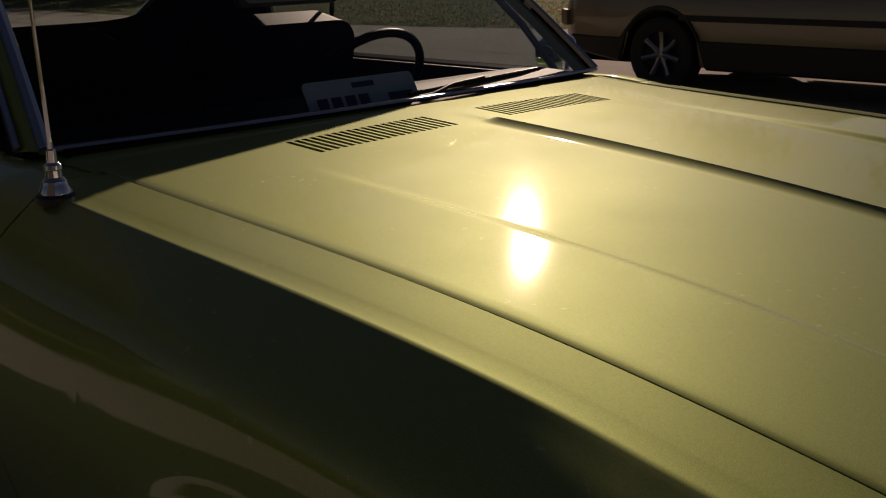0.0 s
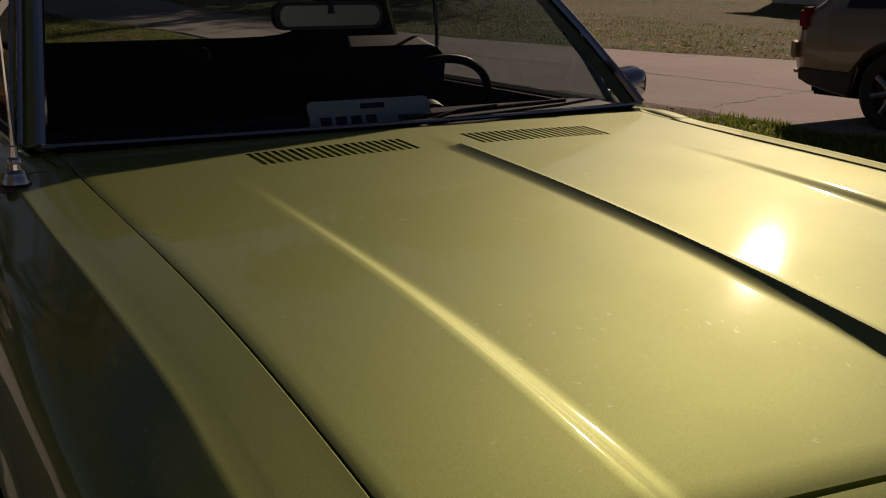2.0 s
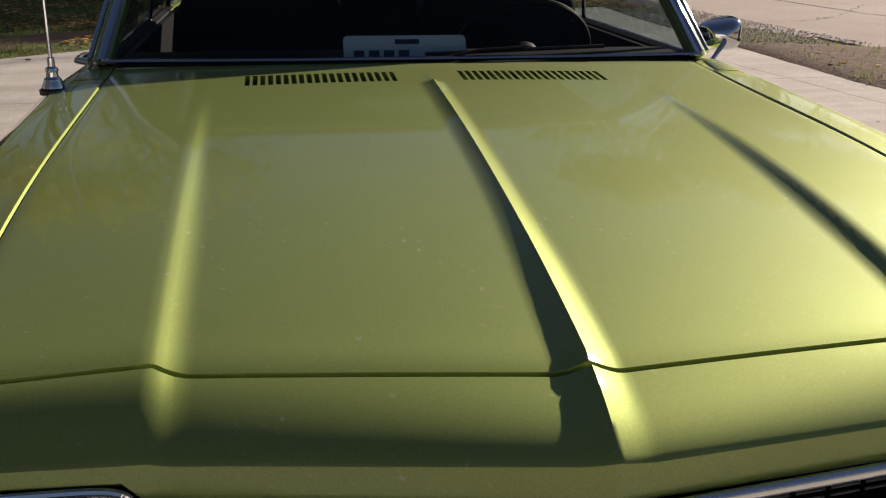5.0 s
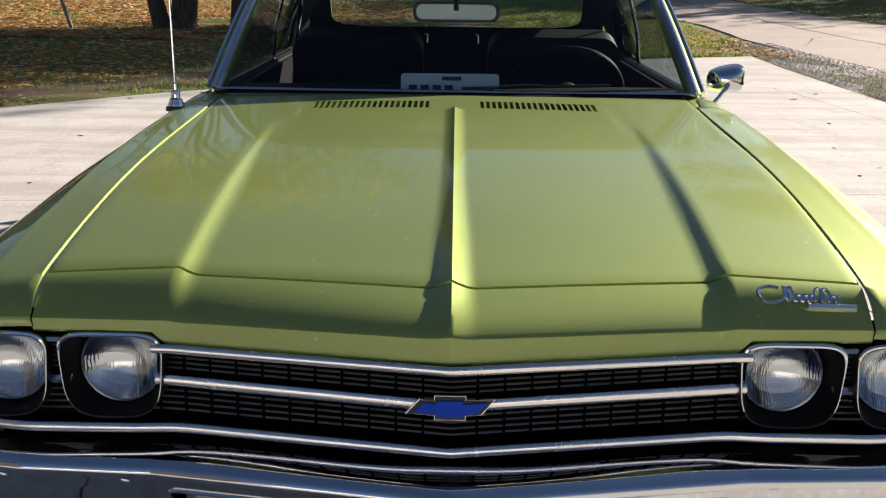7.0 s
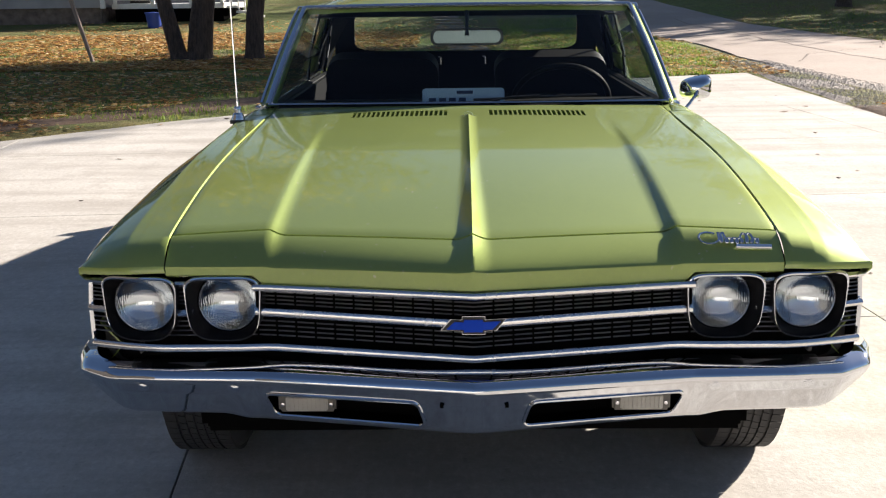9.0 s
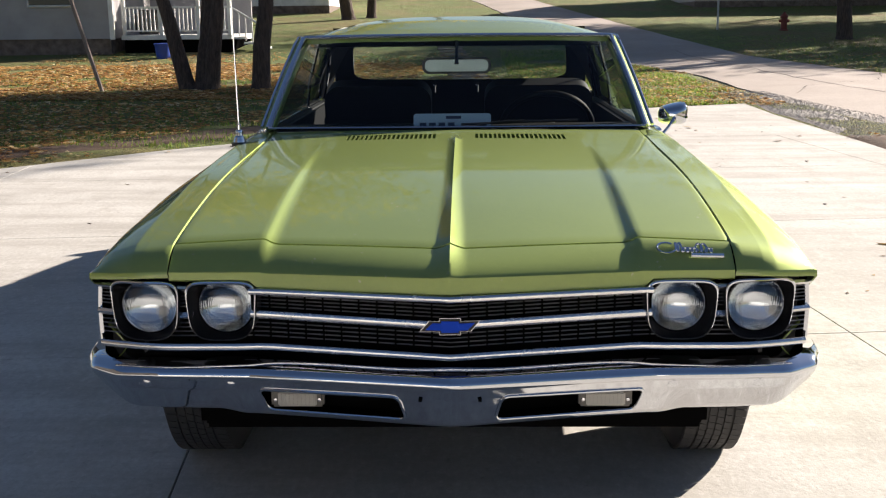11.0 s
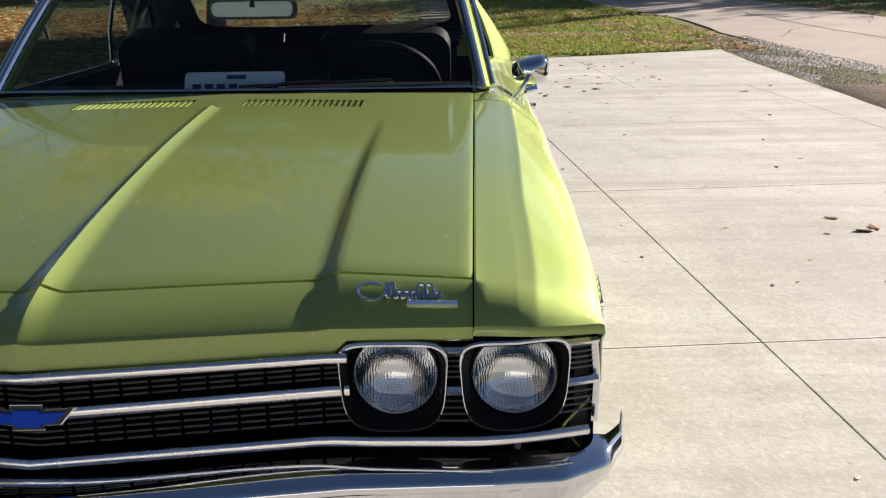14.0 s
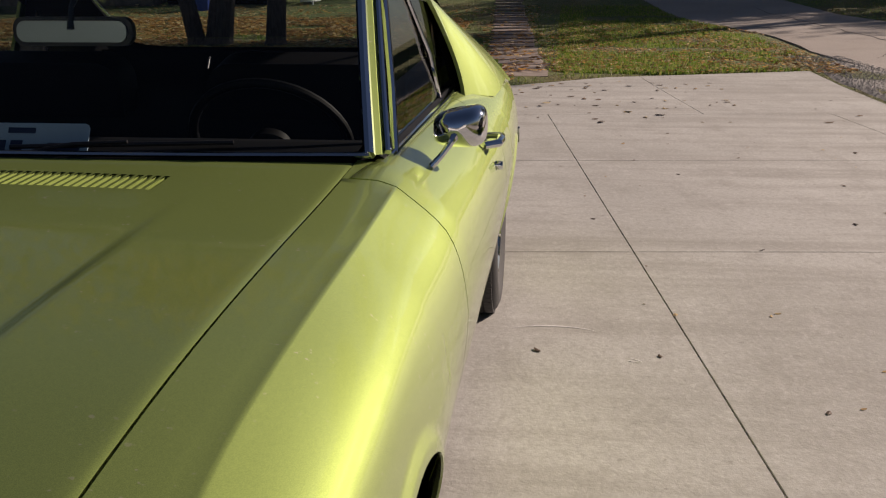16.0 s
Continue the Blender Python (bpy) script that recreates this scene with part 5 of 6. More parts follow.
# ---- street side: parked wagon ----
suv = thing("parked_wagon", (7.38, 4.05, 0), "champagne station wagon with dark lower cladding parked on the street", "car")
SX0, SY0 = 7.38, 4.05  # centre in plan of the wagon; it faces away along -y


def suv_section(v):
    """Half width, sill height, belt height and roof half width and height along the body; v runs from tail (0) to nose (1)."""
    w = float(np.interp(v, [0, 0.03, 0.10, 0.5, 0.85, 0.96, 1.0], [0.70, 0.80, 0.87, 0.885, 0.87, 0.78, 0.62]))
    belt_ = float(np.interp(v, [0, 0.04, 0.4, 0.68, 0.92, 1.0], [0.80, 0.98, 0.98, 0.97, 0.80, 0.62]))
    roof_ = float(np.interp(v, [0, 0.03, 0.13, 0.30, 0.55, 0.72, 0.92, 1.0], [0.82, 1.05, 1.50, 1.58, 1.56, 1.03, 0.86, 0.64]))
    rw_ = float(np.interp(v, [0, 0.1, 0.6, 0.72, 1.0], [0.60, 0.60, 0.62, 0.72, 0.55]))
    low = float(np.interp(v, [0, 0.05, 0.2, 0.85, 1.0], [0.42, 0.34, 0.24, 0.24, 0.36]))
    return w, low, belt_, rw_, roof_


SL = 4.75
SAX = (SY0 + SL / 2 - 1.18, SY0 + SL / 2 - 1.18 - 2.62)


def suv_y(v):
    return SY0 + SL / 2 - SL * v


body_pts, glass_pts = [], []
for v in np.linspace(0, 1, 70):
    w, low, belt_, rw_, roof_ = suv_section(v)
    y = suv_y(v)
    cut = low
    for a in SAX:
        if abs(y - a) < 0.40:
            cut = max(cut, 0.33 + math.sqrt(0.40 ** 2 - (y - a) ** 2))
    half = [(w - 0.03, cut), (w, max(cut, 0.52)), (w + 0.005, max(cut, 0.66)), (w - 0.01, max(belt_ - 0.05, cut)), (w - 0.05, belt_)]
    up = [(rw_ + (w - 0.05 - rw_) * (1 - t), belt_ + (roof_ - 0.06 - belt_) * t) for t in (0.33, 0.66, 1.0)] + [(rw_ - 0.06, roof_ - 0.012), (rw_ * 0.5, roof_ + 0.004), (0, roof_ + 0.008)]
    sec = half + up
    body_pts.append([(SX0 - x, y, z) for x, z in sec] + [(SX0 + x, y, z) for x, z in reversed(sec[:-1])])
place("body", Mesh().grid(body_pts), SUV_PAINT, suv, smooth=45)
for end in (0, -1):
    q = body_pts[end]
    place("end_panel", Mesh().add(q, [tuple(range(len(q)))]), SUV_PAINT, suv)
# side windows proud of the body skin
for sgn in (-1, 1):
    for v0, v1 in ((0.13, 0.26), (0.275, 0.42), (0.435, 0.60)):
        gpts = []
        for v in np.linspace(v0, v1, 8):
            w, low, belt_, rw_, roof_ = suv_section(v)
            y = suv_y(v)
            gpts.append([(SX0 + sgn * (rw_ + (w - 0.05 - rw_) * (1 - t) + 0.006), y, belt_ + (roof_ - 0.06 - belt_) * t) for t in (0.06, 0.5, 0.9)])
        place("side_glass", Mesh().shell(gpts, 0.004, flip=sgn < 0), DARK_WINDOW, suv)
    for v0, v1, z0, z1, dx in ((0.0, 1.0, 0.25, 0.50, 0.0),):
        cp = []
        for v in np.linspace(0.03, 0.97, 60):
            w, low, belt_, rw_, roof_ = suv_section(v)
            y = suv_y(v)
            c0 = low - 0.02
            for a in SAX:
                if abs(y - a) < 0.42:
                    c0 = max(c0, 0.33 + math.sqrt(0.42 ** 2 - (y - a) ** 2) - 0.045)
            top = max(0.47, c0 + 0.06)
            cp.append([(SX0 + sgn * (w - 0.02), y, c0), (SX0 + sgn * (w + 0.016), y, c0 + 0.02), (SX0 + sgn * (w + 0.018), y, top - 0.015), (SX0 + sgn * (w - 0.01), y, top)])
        place("cladding", Mesh().grid(cp, flip=sgn > 0), CLADDING, suv)
    place("door_strip", Mesh().box((SX0 + sgn * 0.895, SY0 - 0.05, 0.655), (0.03, 2.1, 0.05), None, 0.01), CLADDING, suv)
    place("tail_lamp", Mesh().box((SX0 + sgn * 0.76, suv_y(0.035), 0.90), (0.16, 0.12, 0.20), None, 0.03), RED_LAMP, suv)
    for v in (0.345, 0.50):
        place("door_handle", Mesh().box((SX0 + sgn * 0.885, suv_y(v), 0.90), (0.03, 0.18, 0.03), None, 0.008), SUV_PAINT, suv)
    for a in SAX:
        m = Matrix.Translation((SX0 + sgn * 0.78, a, 0.33)) @ Matrix.Rotation(sgn * math.pi / 2, 4, 'Y')
        t = place("wheel", Mesh().lathe([(0.20, 0.08), (0.28, 0.10), (0.318, 0.085), (0.33, 0.06), (0.33, -0.1), (0.2, -0.1)], m, 36), RUBBER, suv)
        rim = place("rim", Mesh().lathe([(0.215, 0.085), (0.205, 0.075), (0.195, 0.02), (0.06, 0.0), (0.0001, 0.0)], m, 30), CLADDING, t)
        for k in range(7):
            aa = 2 * math.pi * k / 7
            place("spoke", Mesh().tube([tuple(m @ Vector((r * math.cos(aa), r * math.sin(aa), h))) for r, h in ((0.03, 0.055), (0.12, 0.06), (0.20, 0.07))], [0.030, 0.022, 0.026], 6), ALLOY, t)
        place("wheel_cap", Mesh().lathe([(0.0001, 0.075), (0.045, 0.07), (0.055, 0.05)], m, 16), ALLOY, t)
    place("roof_rail", Mesh().tube([(SX0 + sgn * 0.60, suv_y(v), suv_section(v)[4] + 0.04) for v in (0.14, 0.2, 0.4, 0.55)], 0.018, 8), CLADDING, suv)
place("rear_bumper", Mesh().box((SX0, suv_y(0.0) - 0.07, 0.62), (1.64, 0.30, 0.40), None, 0.13), SUV_PAINT, suv, smooth=80)
place("bumper_insert", Mesh().box((SX0, suv_y(0.0) - 0.10, 0.42), (1.52, 0.26, 0.16), None, 0.07), CLADDING, suv, smooth=80)
place("under_tray", Mesh().box((SX0, SY0, 0.30), (1.5, 4.3, 0.14), None, 0.03), DARK, suv)


# ---- trees ----
def limb(me, p, d, length, r, depth, rnd, tips, spread=0.55, gravity=0.12):
    pts, rad = [tuple(p)], [r]
    q, dd = Vector(p), Vector(d).normalized()
    n = 5
    for i in range(n):
        dd = (dd + Vector((rnd.uniform(-1, 1), rnd.uniform(-1, 1), rnd.uniform(-0.6, 1))) * 0.13 + Vector((0, 0, gravity * 0.3))).normalized()
        q = q + dd * length / n
        pts.append(tuple(q))
        rad.append(r * (1 - 0.5 * (i + 1) / n))
    me.tube(pts, rad, 7 if depth > 1 else 5)
    if depth == 0:
        tips.append((q.copy(), dd.copy()))
        return
    for k in range(rnd.choice((2, 3, 3))):
        a = rnd.uniform(0, 6.28)
        side = Vector((math.cos(a), math.sin(a), rnd.uniform(-0.1, 0.6)))
        limb(me, q if k < 2 else Vector(pts[3]), dd + side * rnd.uniform(spread * 0.7, spread * 1.3), length * rnd.uniform(0.62, 0.82), rad[-1] * rnd.uniform(0.65, 0.9), depth - 1, rnd, tips, spread, gravity)


def tree(base, stems, leaf_mat, seed, per_tip, leaf, label, depth=4, cloud=0.8, group="", spread=0.55):
    rnd = random.Random(seed)
    root = thing("tree", base, label, "tree", group)
    me, tips = Mesh(), []
    for (dx, dy), lean, length, r in stems:
        p = Vector(base) + Vector((dx, dy, -0.15))
        d = Vector((lean[0], lean[1], 1.0))
        me.tube([tuple(p + Vector((0, 0, 0.0))), tuple(p + d * 0.12), tuple(p + d * 0.3)], [r * 1.5, r * 1.2, r], 10)
        limb(me, p + d * 0.25, d, length, r, depth, rnd, tips, spread)
    place("trunk", me, BARK, root, smooth=60)
    lm = Mesh()
    for q, dd in tips:
        for k in range(per_tip):
            c = q + Vector((rnd.gauss(0, cloud), rnd.gauss(0, cloud), rnd.gauss(0, cloud * 0.7)))
            s = leaf * rnd.uniform(0.6, 1.3)
            a = Vector((rnd.uniform(-1, 1), rnd.uniform(-1, 1), rnd.uniform(-1, 1))).normalized()
            b = a.cross(Vector((rnd.uniform(-1, 1), rnd.uniform(-1, 1), rnd.uniform(-1, 1)))).normalized()
            lm.add([c - a * s, c + b * s * 0.55 + a * 0.1 * s, c + a * s, c - b * s * 0.55 + a * 0.1 * s], [(0, 1, 2, 3)])
    if per_tip:
        place("crown", lm, leaf_mat, root, smooth=0)
    return root


G = lambda x, y: (x, y, terrain(y))
tree(G(-5.25, 18.4), [((-0.20, 0), (-0.26, 0.05), 3.4, 0.17), ((0.08, 0.08), (0.16, 0.1), 3.6, 0.26), ((0.02, 0.22), (-0.02, 0.1), 3.3, 0.13), ((0.22, -0.02), (0.03, -0.03), 3.2, 0.16)], YELLOW_LEAF, 11, 26, 0.10, "multi-stemmed yard tree with sparse yellow autumn leaves", 4, 0.7)
tree(G(-4.02, 18.3), [((0, 0), (0.02, 0.0), 3.8, 0.19)], YELLOW_LEAF, 5, 20, 0.10, "slender yard tree with dark bark", 3, 0.7)
tree(G(12.3, 32.8), [((0, 0), (0.03, 0.0), 5.3, 0.26)], GREEN_LEAF, 21, 40, 0.18, "tall street tree across the road", 4, 1.0)
# added out of view, its crown set to shade the left lawn
tree(G(19.3, 35.4), [((0, 0), (0.0, 0.0), 6.2, 0.32)], GREEN_LEAF, 81, 140, 0.20, "unseen tall dense tree added to shade the left lawn", 4, 0.9, "", 0.36)
tree(G(-5.1, 44.1), [((0, 0), (-0.03, 0.0), 4.6, 0.30)], YELLOW_LEAF, 31, 40, 0.17, "tall backyard tree thinning in autumn", 4, 1.0)
tree(G(-4.2, 45.0), [((0, 0), (0.05, 0.0), 4.4, 0.22)], YELLOW_LEAF, 33, 30, 0.17, "backyard tree with a dark slim trunk", 4, 1.0)
# second added shade caster for the left lawn, also out of view
tree(G(14.9, 31.2), [((0, 0), (0.0, 0.0), 5.0, 0.27)], GREEN_LEAF, 61, 160, 0.18, "unseen broad tree added to shade the left lawn", 4, 0.9, "", 0.36)
# seeds 71 to 75 are dense trees added to shade the far right lawn
for x, y, s, m_ in ((22.6, 43.3, 71, GREEN_LEAF), (25.5, 47, 72, GREEN_LEAF), (30, 50, 73, GREEN_LEAF), (20.5, 49, 74, GREEN_LEAF), (28, 42, 75, GREEN_LEAF), (-16, 40, 41, YELLOW_LEAF), (14, 52, 42, GREEN_LEAF), (-1.5, 62, 43, YELLOW_LEAF), (24, 44, 44, GREEN_LEAF), (33, 20, 45, YELLOW_LEAF), (30, 8, 46, GREEN_LEAF), (19, 41, 47, GREEN_LEAF), (-24, 30, 48, YELLOW_LEAF), (40, 30, 49, GREEN_LEAF)):
    tree(G(x, y), [((0, 0), (random.uniform(-.05, .05), 0), 3.6 if x > 18 else 4.6, 0.3)], m_, s, 80 if s > 70 else 36, 0.18, "large neighbourhood tree with thinning autumn crown", 4, 1.0, "trees round the street")


# ---- houses ----
def boards(host, x0, x1, y, z0, z1, pitch, material, face=-1, name="siding_board"):
    z = z0
    while z < z1 - 0.01:
        h = min(pitch, z1 - z)
        vs = [(x0, y, z), (x1, y, z), (x1, y + 0.018 * face, z), (x0, y + 0.018 * face, z), (x0, y + 0.004 * face, z + h), (x1, y + 0.004 * face, z + h), (x1, y, z + h), (x0, y, z + h)]
        place(name, Mesh().add(vs, [(0, 1, 2, 3), (3, 2, 5, 4), (4, 5, 6, 7), (0, 3, 4, 7), (1, 6, 5, 2)]), material, host, smooth=0)
        z += pitch


HZ, HY = 0.42, 30.0
house = thing("grey_house", (-16, 33, HZ), "grey-sided house with white corner trim and a porch", "house")
wall = place("wall", Mesh().box((-15.6, 33.5, HZ + 1.95), (9.6, 7.0, 2.9)), SIDING, house)
place("foundation", Mesh().box((-15.6, 33.5, HZ + 0.15), (9.5, 6.9, 0.95)), BRICKY, house)
boards(wall, -20.4, -10.82, HY - 0.001, HZ + 0.50, HZ + 3.4, 0.118, SIDING)
place("corner_trim", Mesh().box((-10.76, HY - 0.03, HZ + 1.95), (0.14, 0.10, 2.95), None, 0.01), WHITE, house)
place("roof", Mesh().prism([(-4.2, 0), (4.2, 0), (0, 2.3)], Matrix.Translation((-21, 33.5, HZ + 3.4)) @ Matrix.Rotation(radians(90), 4, 'Z') @ Matrix.Rotation(radians(90), 4, 'X'), 11.0), ROOFING, house, smooth=0)
win = place("window", Mesh().box((-12.6, HY - 0.03, HZ + 2.1), (1.3, 0.05, 1.2)), DARK_WINDOW, house)
place("frame", Mesh().tube([(-13.27, HY - 0.05, HZ + 1.48), (-11.93, HY - 0.05, HZ + 1.48), (-11.93, HY - 0.05, HZ + 2.72), (-13.27, HY - 0.05, HZ + 2.72)], 0.05, 4, closed=True), WHITE, win)

porch = thing("porch", (-8.7, 31.5, HZ), "white timber porch with railing and steps", "porch")
place("deck", Mesh().box((-8.9, 31.9, HZ + 0.52), (3.4, 3.2, 0.14), None, 0.01), WHITE, porch)
place("skirt_shadow", Mesh().box((-8.9, 31.95, HZ + 0.2), (3.3, 3.0, 0.55)), DARK, porch)
for x in (-10.5, -9.35, -8.2, -7.25):
    place("post", Mesh().box((x, 30.35, HZ + 1.6), (0.10, 0.10, 2.2), None, 0.01), WHITE, porch)
place("rail", Mesh().box((-8.88, 30.35, HZ + 1.42), (3.3, 0.07, 0.06), None, 0.01), WHITE, porch)
place("bottom_rail", Mesh().box((-8.88, 30.35, HZ + 0.72), (3.3, 0.06, 0.05), None, 0.01), WHITE, porch)
for i in range(26):
    place("baluster", Mesh().box((-10.45 + i * 0.127, 30.35, HZ + 1.06), (0.035, 0.035, 0.68)), WHITE, porch, smooth=0)
place("back_wall", Mesh().box((-8.9, 33.6, HZ + 1.9), (3.4, 0.15, 2.7)), SIDING, porch)
for k in range(4):
    place("step", Mesh().box((-6.95, 30.9, HZ + 0.48 - 0.16 * k), (0.34 + 0.0 * k, 1.2, 0.06)), WHITE, porch).location.x += 0.30 * k
place("stair_rail", Mesh().tube([(-7.2, 30.3, HZ + 1.42), (-6.1, 30.3, HZ + 0.75)], 0.035, 6), WHITE, porch)
for k in range(6):
    x = -7.15 + k * 0.2
    place("stair_baluster", Mesh().box((x, 30.3, HZ + 1.0 - 0.12 * k), (0.035, 0.035, 0.72)), WHITE, porch, smooth=0)
tub = place("storage_tub", Mesh().lathe([(0.0001, 0.0), (0.20, 0.0), (0.25, 0.42), (0.27, 0.42), (0.27, 0.46), (0.0001, 0.47)], Matrix.Translation((-8.87, 28.7, terrain(28.7))), 16), BLUE_TUB)
tagged(tub, "blue plastic tub with a lid beside the porch", "tub")
grill = thing("covered_grill", (-9.9, 30.9, HZ + 0.6), "dark covered grill standing on the porch", "grill")
place("cover", Mesh().box((-9.9, 31.0, HZ + 0.98), (0.85, 0.5, 0.75), None, 0.12), BLACK, grill)

white_house = thing("white_house", (-13, 52, terrain(48)), "far white house with a dark band at its base", "house")
WZ = terrain(48)
ww = place("wall", Mesh().box((-12.5, 52, WZ + 1.9), (12.0, 7.0, 3.6)), WHITE, white_house)
boards(ww, -18.4, -6.55, 48.495, WZ + 0.45, WZ + 3.6, 0.2, WHITE)
place("foundation", Mesh().box((-12.5, 51.9, WZ + 0.1), (12.05, 7.0, 0.62)), BRICKY, white_house)
place("roof", Mesh().prism([(-4.2, 0), (4.2, 0), (0, 2.0)], Matrix.Translation((-19, 52, WZ + 3.7)) @ Matrix.Rotation(radians(90), 4, 'Z') @ Matrix.Rotation(radians(90), 4, 'X'), 13.0), ROOFING, white_house, smooth=0)

far_house = thing("shaded_house", (19, 54, terrain(50)), "grey house in tree shade across the street", "house")
FZ = terrain(50)
place("wall", Mesh().box((17.5, 53.5, FZ + 1.7), (13.0, 7.0, 3.6)), mat("taupe_siding", (0.42, 0.38, 0.34), 0.7), far_house)
place("foundation", Mesh().box((17.5, 53.4, FZ + 0.0), (13.05, 7.0, 0.6)), BRICKY, far_house)
place("roof", Mesh().prism([(-4.2, 0), (4.2, 0), (0, 2.0)], Matrix.Translation((10.6, 53.5, FZ + 3.5)) @ Matrix.Rotation(radians(90), 4, 'Z') @ Matrix.Rotation(radians(90), 4, 'X'), 13.8), ROOFING, far_house, smooth=0)
for x in (13.4, 17.2, 21.0):
    w_ = place("window", Mesh().box((x, 49.97, FZ + 2.0), (1.4, 0.06, 1.3)), DARK_WINDOW, far_house)
    place("frame", Mesh().tube([(x - .72, 49.93, FZ + 1.33), (x + .72, 49.93, FZ + 1.33), (x + .72, 49.93, FZ + 2.67), (x - .72, 49.93, FZ + 2.67)], 0.05, 4, closed=True), WHITE, w_)

east_house = thing("street_house", (30, 14, 0.1), "pale house beyond the far lawn", "house")
place("wall", Mesh().box((33, 22, 1.9), (8, 12, 3.6)), WHITE, east_house)
place("roof", Mesh().prism([(-4.8, 0), (4.8, 0), (0, 2.2)], Matrix.Translation((33, 28.6, 3.7)) @ Matrix.Rotation(radians(90), 4, 'X'), 13.2), ROOFING, east_house, smooth=0)

# leaning pole on the lawn, sign post, hydrant
tagged(place("leaning_pole", Mesh().tube([(-7.18, 18.35, 0.0), (-7.66, 18.3, 1.85), (-7.95, 18.27, 3.0)], 0.042, 8), mat("weathered_timber", (0.26, 0.21, 0.18), 0.85)), "weathered wooden pole leaning over the lawn", "pole")
sign = thing("sign_post", (9.15, 37.0, terrain(37)), "grey metal sign post on the far verge", "sign post")
place("post", Mesh().box((9.15, 37.0, terrain(37) + 1.2), (0.07, 0.05, 2.4), None, 0.01), mat("galvanised_steel", (0.45, 0.45, 0.45), 0.5, 0.6), sign)
hz = terrain(36.3)
hyd = thing("fire_hydrant", (11.34, 36.27, hz), "faded red fire hydrant on the verge", "hydrant")
place("barrel", Mesh().lathe([(0.0001, 0.0), (0.17, 0.0), (0.17, 0.05), (0.11, 0.07), (0.11, 0.45), (0.14, 0.47), (0.14, 0.50), (0.11, 0.56), (0.05, 0.62), (0.03, 0.66), (0.0001, 0.67)], Matrix.Translation((11.34, 36.27, hz)), 16), HYDRANT_RED, hyd)
for sgn in (-1, 1):
    place("nozzle", Mesh().lathe([(0.0001, 0.08), (0.055, 0.08), (0.06, 0.0)], Matrix.Translation((11.34 + sgn * 0.10, 36.27, hz + 0.36)) @ Matrix.Rotation(sgn * math.pi / 2, 4, 'Y'), 10), HYDRANT_RED, hyd)


# ---- grass, litter, loose leaves ----
def on_lawn(x, y):
    lo, hi = road_x(y)
    if inside(DRIVE, x, y) > -0.02 or lo - 0.05 < x < hi + 0.1:
        return False
    if 4.3 < x < 6.1 and 6.5 < y < 9.9 and (x * 7.3 + y * 3.1) % 1.0 > 0.12:
        return False
    if 4.3 < x < lo and 9.6 < y < 17 - 0.5 * (x - 4.3):
        return False
    if abs(x - (0.50 - 0.057 * (y - 13.7))) < 0.45 and y > 13.0:
        return False
    return True


rg_ = random.Random(77)
blades = Mesh()
zones = [((-11, 3.2), (9, 22), 20000), ((1.0, 4.8), (13.8, 30), 30000), ((4.4, 6.6), (-1, 9.5), 26000), ((-3, 1.5), (14, 30), 5000), ((8, 18), (8, 34), 16000)]
for (x0, x1), (y0, y1), n in zones:
    for i in range(n):
        x, y = rg_.uniform(x0, x1), y0 + (y1 - y0) * rg_.random() ** 1.4
        if not on_lawn(x, y) or noise.noise(Vector((x * 0.7, y * 0.7, 0))) < -0.22:
            continue
        z = ground_z(x, y) - 0.01
        h = rg_.uniform(0.03, 0.085)
        a = rg_.uniform(0, 6.28)
        dx, dy = math.cos(a), math.sin(a)
        l = rg_.uniform(0.01, 0.05)
        w = rg_.uniform(0.006, 0.014)
        blades.add([(x - dy * w, y + dx * w, z), (x + dy * w, y - dx * w, z), (x + dx * l, y + dy * l, z + h)], [(0, 1, 2)])
tagged(place("grass", blades, BLADE, smooth=0), "short green and straw grass blades on the lawns", "grass", kind="stuff")

litter = Mesh()


def leaf_quad(me, x, y, z, s, rnd):
    a = rnd.uniform(0, 6.28)
    t = rnd.uniform(-0.4, 0.4)
    ca, sa = math.cos(a), math.sin(a)
    pts = []
    for u, v, h in ((-1, 0, 0.25), (-0.3, 0.55, 0.05), (0.55, 0.4, 0.2), (1.1, 0, 0.35), (0.5, -0.45, 0.1), (-0.35, -0.5, 0.2)):
        pts.append((x + s * (u * ca - v * sa), y + s * (u * sa + v * ca), z + s * (h + t * v) + 0.004))
    me.add(pts, [(0, 1, 2), (0, 2, 3), (0, 3, 4), (0, 4, 5)])


for (x0, x1), (y0, y1), n, sz in (((-12, 0.5), (8.5, 30), 10000, 0.045), ((-13, -1.0), (16.0, 26), 22000, 0.05), ((1.0, 5), (13.9, 24), 5200, 0.034), ((-0.6, 1.2), (13.8, 22), 420, 0.05), ((8, 16), (10, 30), 1500, 0.045), ((4.5, 6.4), (2, 10), 260, 0.03), ((-9, 0.5), (6.5, 15.0), 9000, 0.04)):
    for i in range(n):
        x, y = rg_.uniform(x0, x1), y0 + (y1 - y0) * rg_.random() ** 1.3
        if inside(DRIVE, x, y) > -0.05 or noise.noise(Vector((x * 0.5, y * 0.5, 9))) < -0.30:
            continue
        leaf_quad(litter, x, y, ground_z(x, y) + rg_.uniform(0.0, 0.03), sz * rg_.uniform(0.5, 1.4), rg_)
tagged(place("leaf_litter", litter, LITTER, smooth=0), "scattered tan and yellow fallen leaves on the grass", "leaves", kind="stuff")

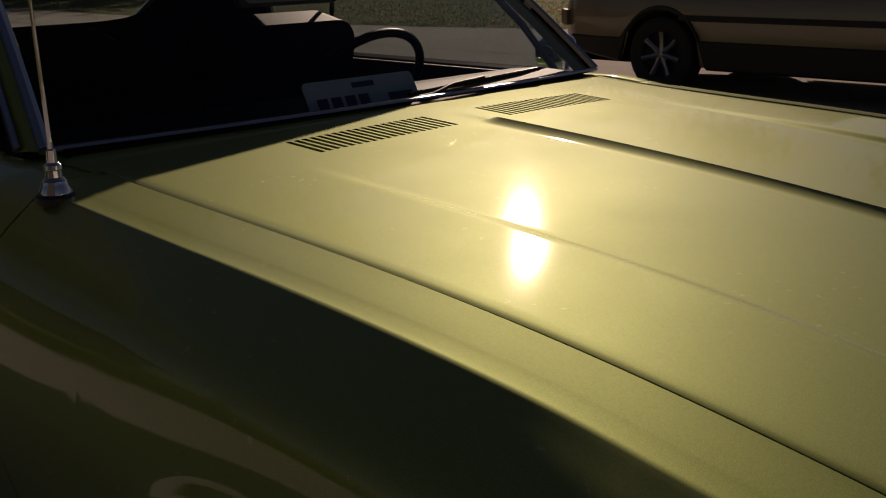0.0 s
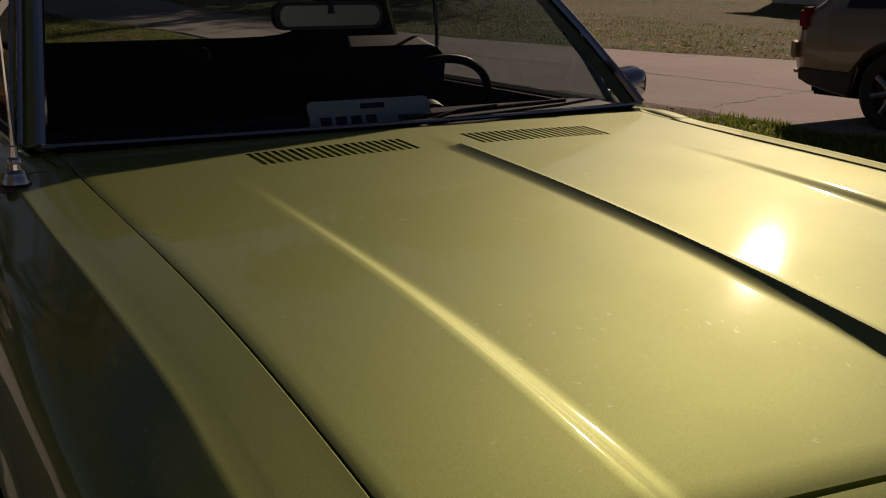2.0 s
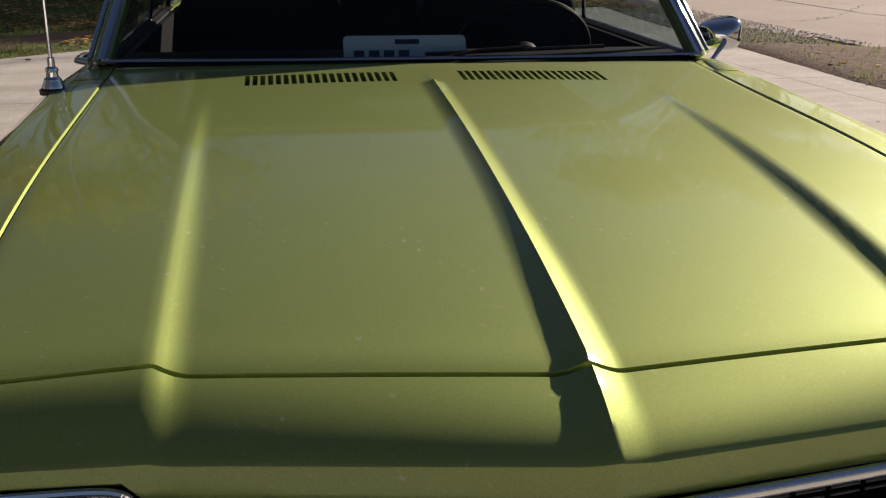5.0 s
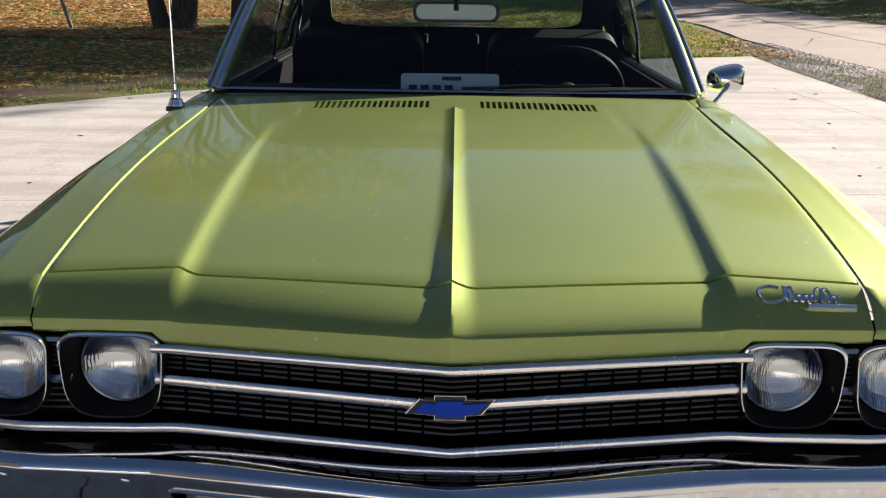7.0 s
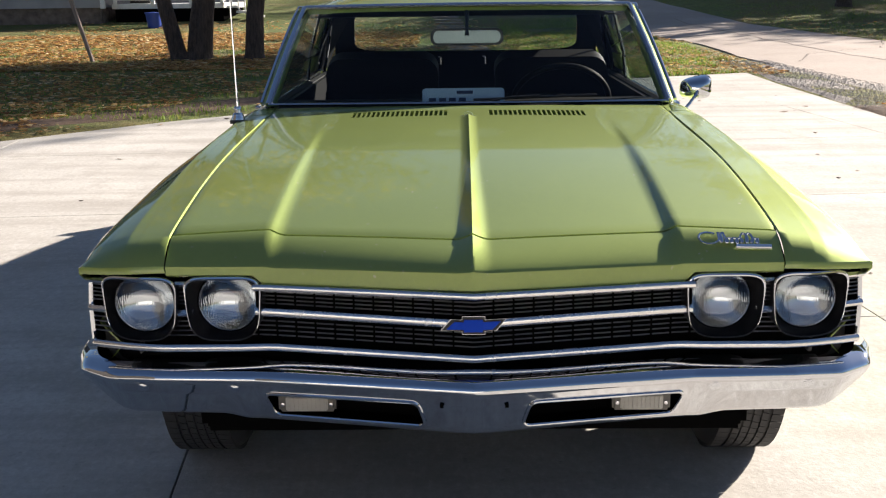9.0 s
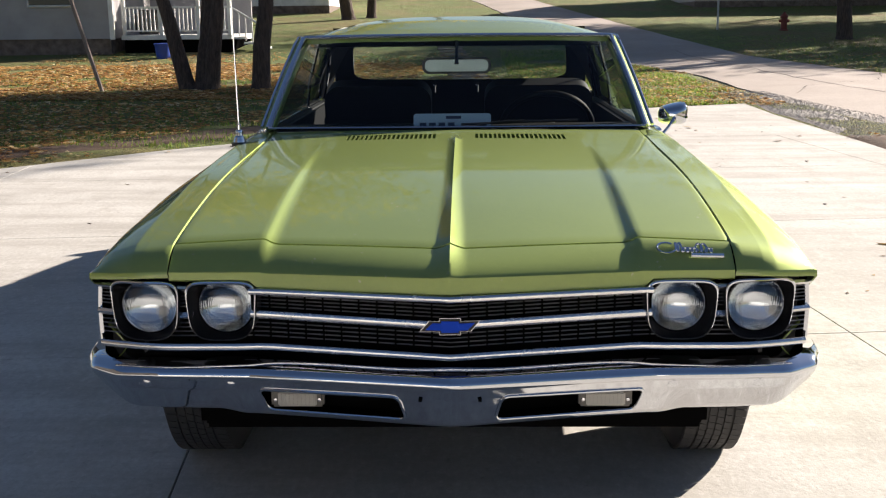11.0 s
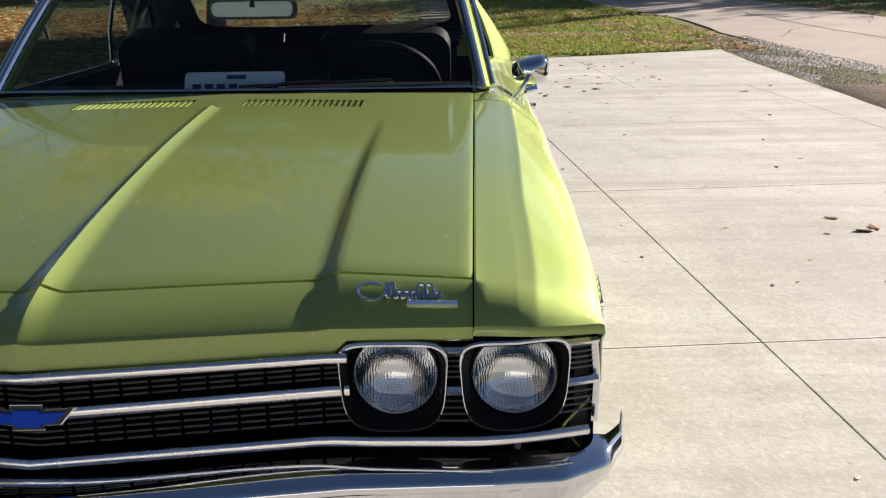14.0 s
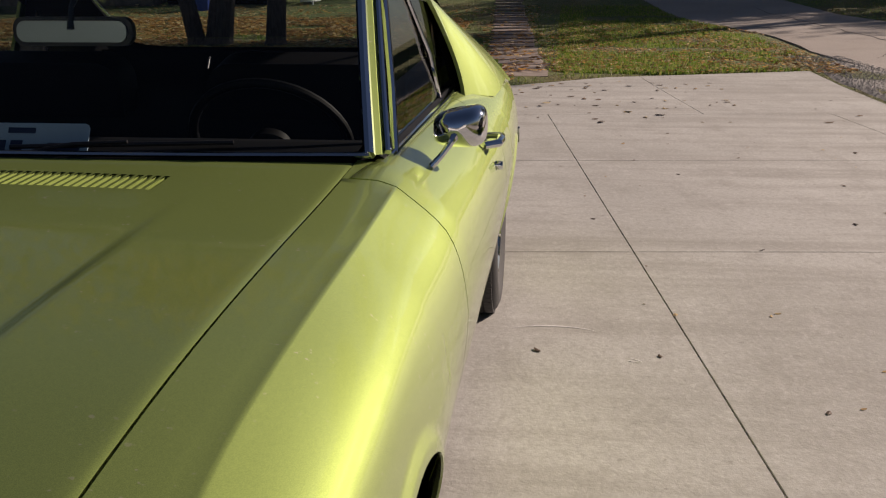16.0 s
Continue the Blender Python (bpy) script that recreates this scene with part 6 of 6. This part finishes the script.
leaf_meshes = []
for k in range(5):
    me = Mesh()
    leaf_quad(me, 0, 0, 0, 1.0, random.Random(k))
    leaf_meshes.append(me)
loose = [(1.47, 9.16, .06), (1.75, 9.9, .06), (2.05, 9.7, .06), (1.2, 11.2, .05), (0.95, 10.6, .05), (1.35, 11.0, .05), (1.6, 11.9, .04), (1.9, 12.4, .05), (2.3, 12.2, .04), (2.2, 10.9, .04), (1.1, 12.6, .05), (0.8, 12.0, .05), (2.9, 12.8, .04), (0.9, 12.9, .05), (1.8, 12.9, .05), (2.5, 13.3, .05), (1.3, 13.2, .05), (2.65, 3.5, .055), (2.72, 3.56, .05), (2.57, 3.76, .04), (2.45, 3.45, .02), (2.69, 5.2, .025), (1.05, 3.07, .022), (1.48, 3.05, .016), (2.1, 4.6, .016), (2.9, 6.3, .022), (1.9, 6.6, .018), (3.3, 7.6, .03), (2.4, 7.3, .016), (1.3, 5.2, .016), (1.95, 2.6, .016), (2.3, 2.2, .016), (3.1, 4.4, .02), (3.6, 5.4, .02), (1.6, 7.9, .02), (2.0, 8.5, .02), (-2.6, 9.2, .05), (-3.2, 8.7, .05), (-3.7, 8.6, .05), (-4.3, 7.2, .03), (-2.9, 6.4, .03), (-3.6, 5.3, .02), (-2.6, 4.6, .02), (3.5, 9.3, .05), (3.9, 9.8, .04), (1.58, 3.53, .02), (2.0, 1.3, .014), (2.6, 1.5, .014), (1.7, 0.9, .014), (2.2, 0.6, .012)]
for i in range(70):
    loose.append((rg_.uniform(0.4, 3.0), 9.0 + 3.9 * rg_.random() ** 0.6, rg_.uniform(0.015, 0.045)))
for i in range(60):
    loose.append((rg_.uniform(1.1, 4.2), rg_.uniform(1.0, 12.5), rg_.uniform(0.008, 0.018)))
for i, (x, y, s) in enumerate(loose):
    lo_ = place("fallen_leaf", leaf_meshes[i % 5], DRY_LEAF, smooth=0) if i < 5 else None
    if lo_ is None:
        lo_ = bpy.data.objects.new("fallen_leaf", loose_src[i % 5])
        scene.collection.objects.link(lo_)
    else:
        if i == 0:
            loose_src = []
        loose_src.append(lo_.data)
    lo_.matrix_world = Matrix.Translation((x, y, 0.001)) @ Matrix.Rotation(rg_.uniform(0, 6.28), 4, 'Z') @ Matrix.Diagonal((s, s, s * 0.6, 1))
    tagged(lo_, "dry curled fallen leaf lying on the concrete", "leaf", "leaves on the driveway")


# unseen house block beside the driveway, added to darken the car's left flank
BLOCKER_WALL = mat("dark_blocker_wall", (0.05, 0.035, 0.028), 0.85)
set_base(BLOCKER_WALL, ramp(BLOCKER_WALL, noise_node(BLOCKER_WALL, tex_coord(BLOCKER_WALL), 2, 5), [(0.3, (0.026, 0.023, 0.021)), (0.7, (0.046, 0.042, 0.039))]))
side_blocker = thing("house", (-13.0, -6.5, 0), "unseen dark house block added to screen the left sky", "house")
place("wall", Mesh().box((-13.0, -6.5, 4.2), (6.0, 15.0, 8.6)), BLOCKER_WALL, side_blocker)
place("roof", Mesh().prism([(-3.5, 8.45), (3.5, 8.45), (0, 11.2)], Matrix.Translation((-13.0, 1.4, 0)) @ Matrix.Rotation(radians(90), 4, 'X'), 15.8), ROOFING, side_blocker, smooth=0)
for yy in (-10.5, -6.0, -1.5):
    gd = place("garage_door", Mesh().box((-9.97, yy, 1.1), (0.06, 2.7, 2.2), None, 0.01), BLOCKER_WALL, side_blocker)
    for k in range(4):
        place("door_panel", Mesh().box((-9.93, yy, 0.3 + k * 0.54), (0.03, 2.5, 0.46), None, 0.01), BLOCKER_WALL, gd)

# unseen pale front behind the viewer, added as a bright horizon for the chrome
garage = thing("garage", (-1.5, -12.0, 0), "unseen pale garage front added for chrome and lamps to mirror", "garage", kind="structure")
place("wall", Mesh().box((-1.5, -12.2, 1.45), (13.0, 0.3, 2.9), None, 0.02), WHITE, garage)
for x in (-4.4, 1.4):
    gd = place("garage_door", Mesh().box((x, -12.03, 1.1), (4.8, 0.06, 2.2), None, 0.01), mat("pale_door_paint", (0.62, 0.60, 0.56), 0.5), garage)
    for k in range(4):
        place("door_panel", Mesh().box((x, -11.99, 0.28 + 0.55 * k), (4.6, 0.03, 0.48), None, 0.012), WHITE, gd)
place("roof", Mesh().box((-1.5, -13.2, 3.0), (13.8, 3.4, 0.2), Matrix.Rotation(radians(-22), 3, 'X'), 0.02), ROOFING, garage)
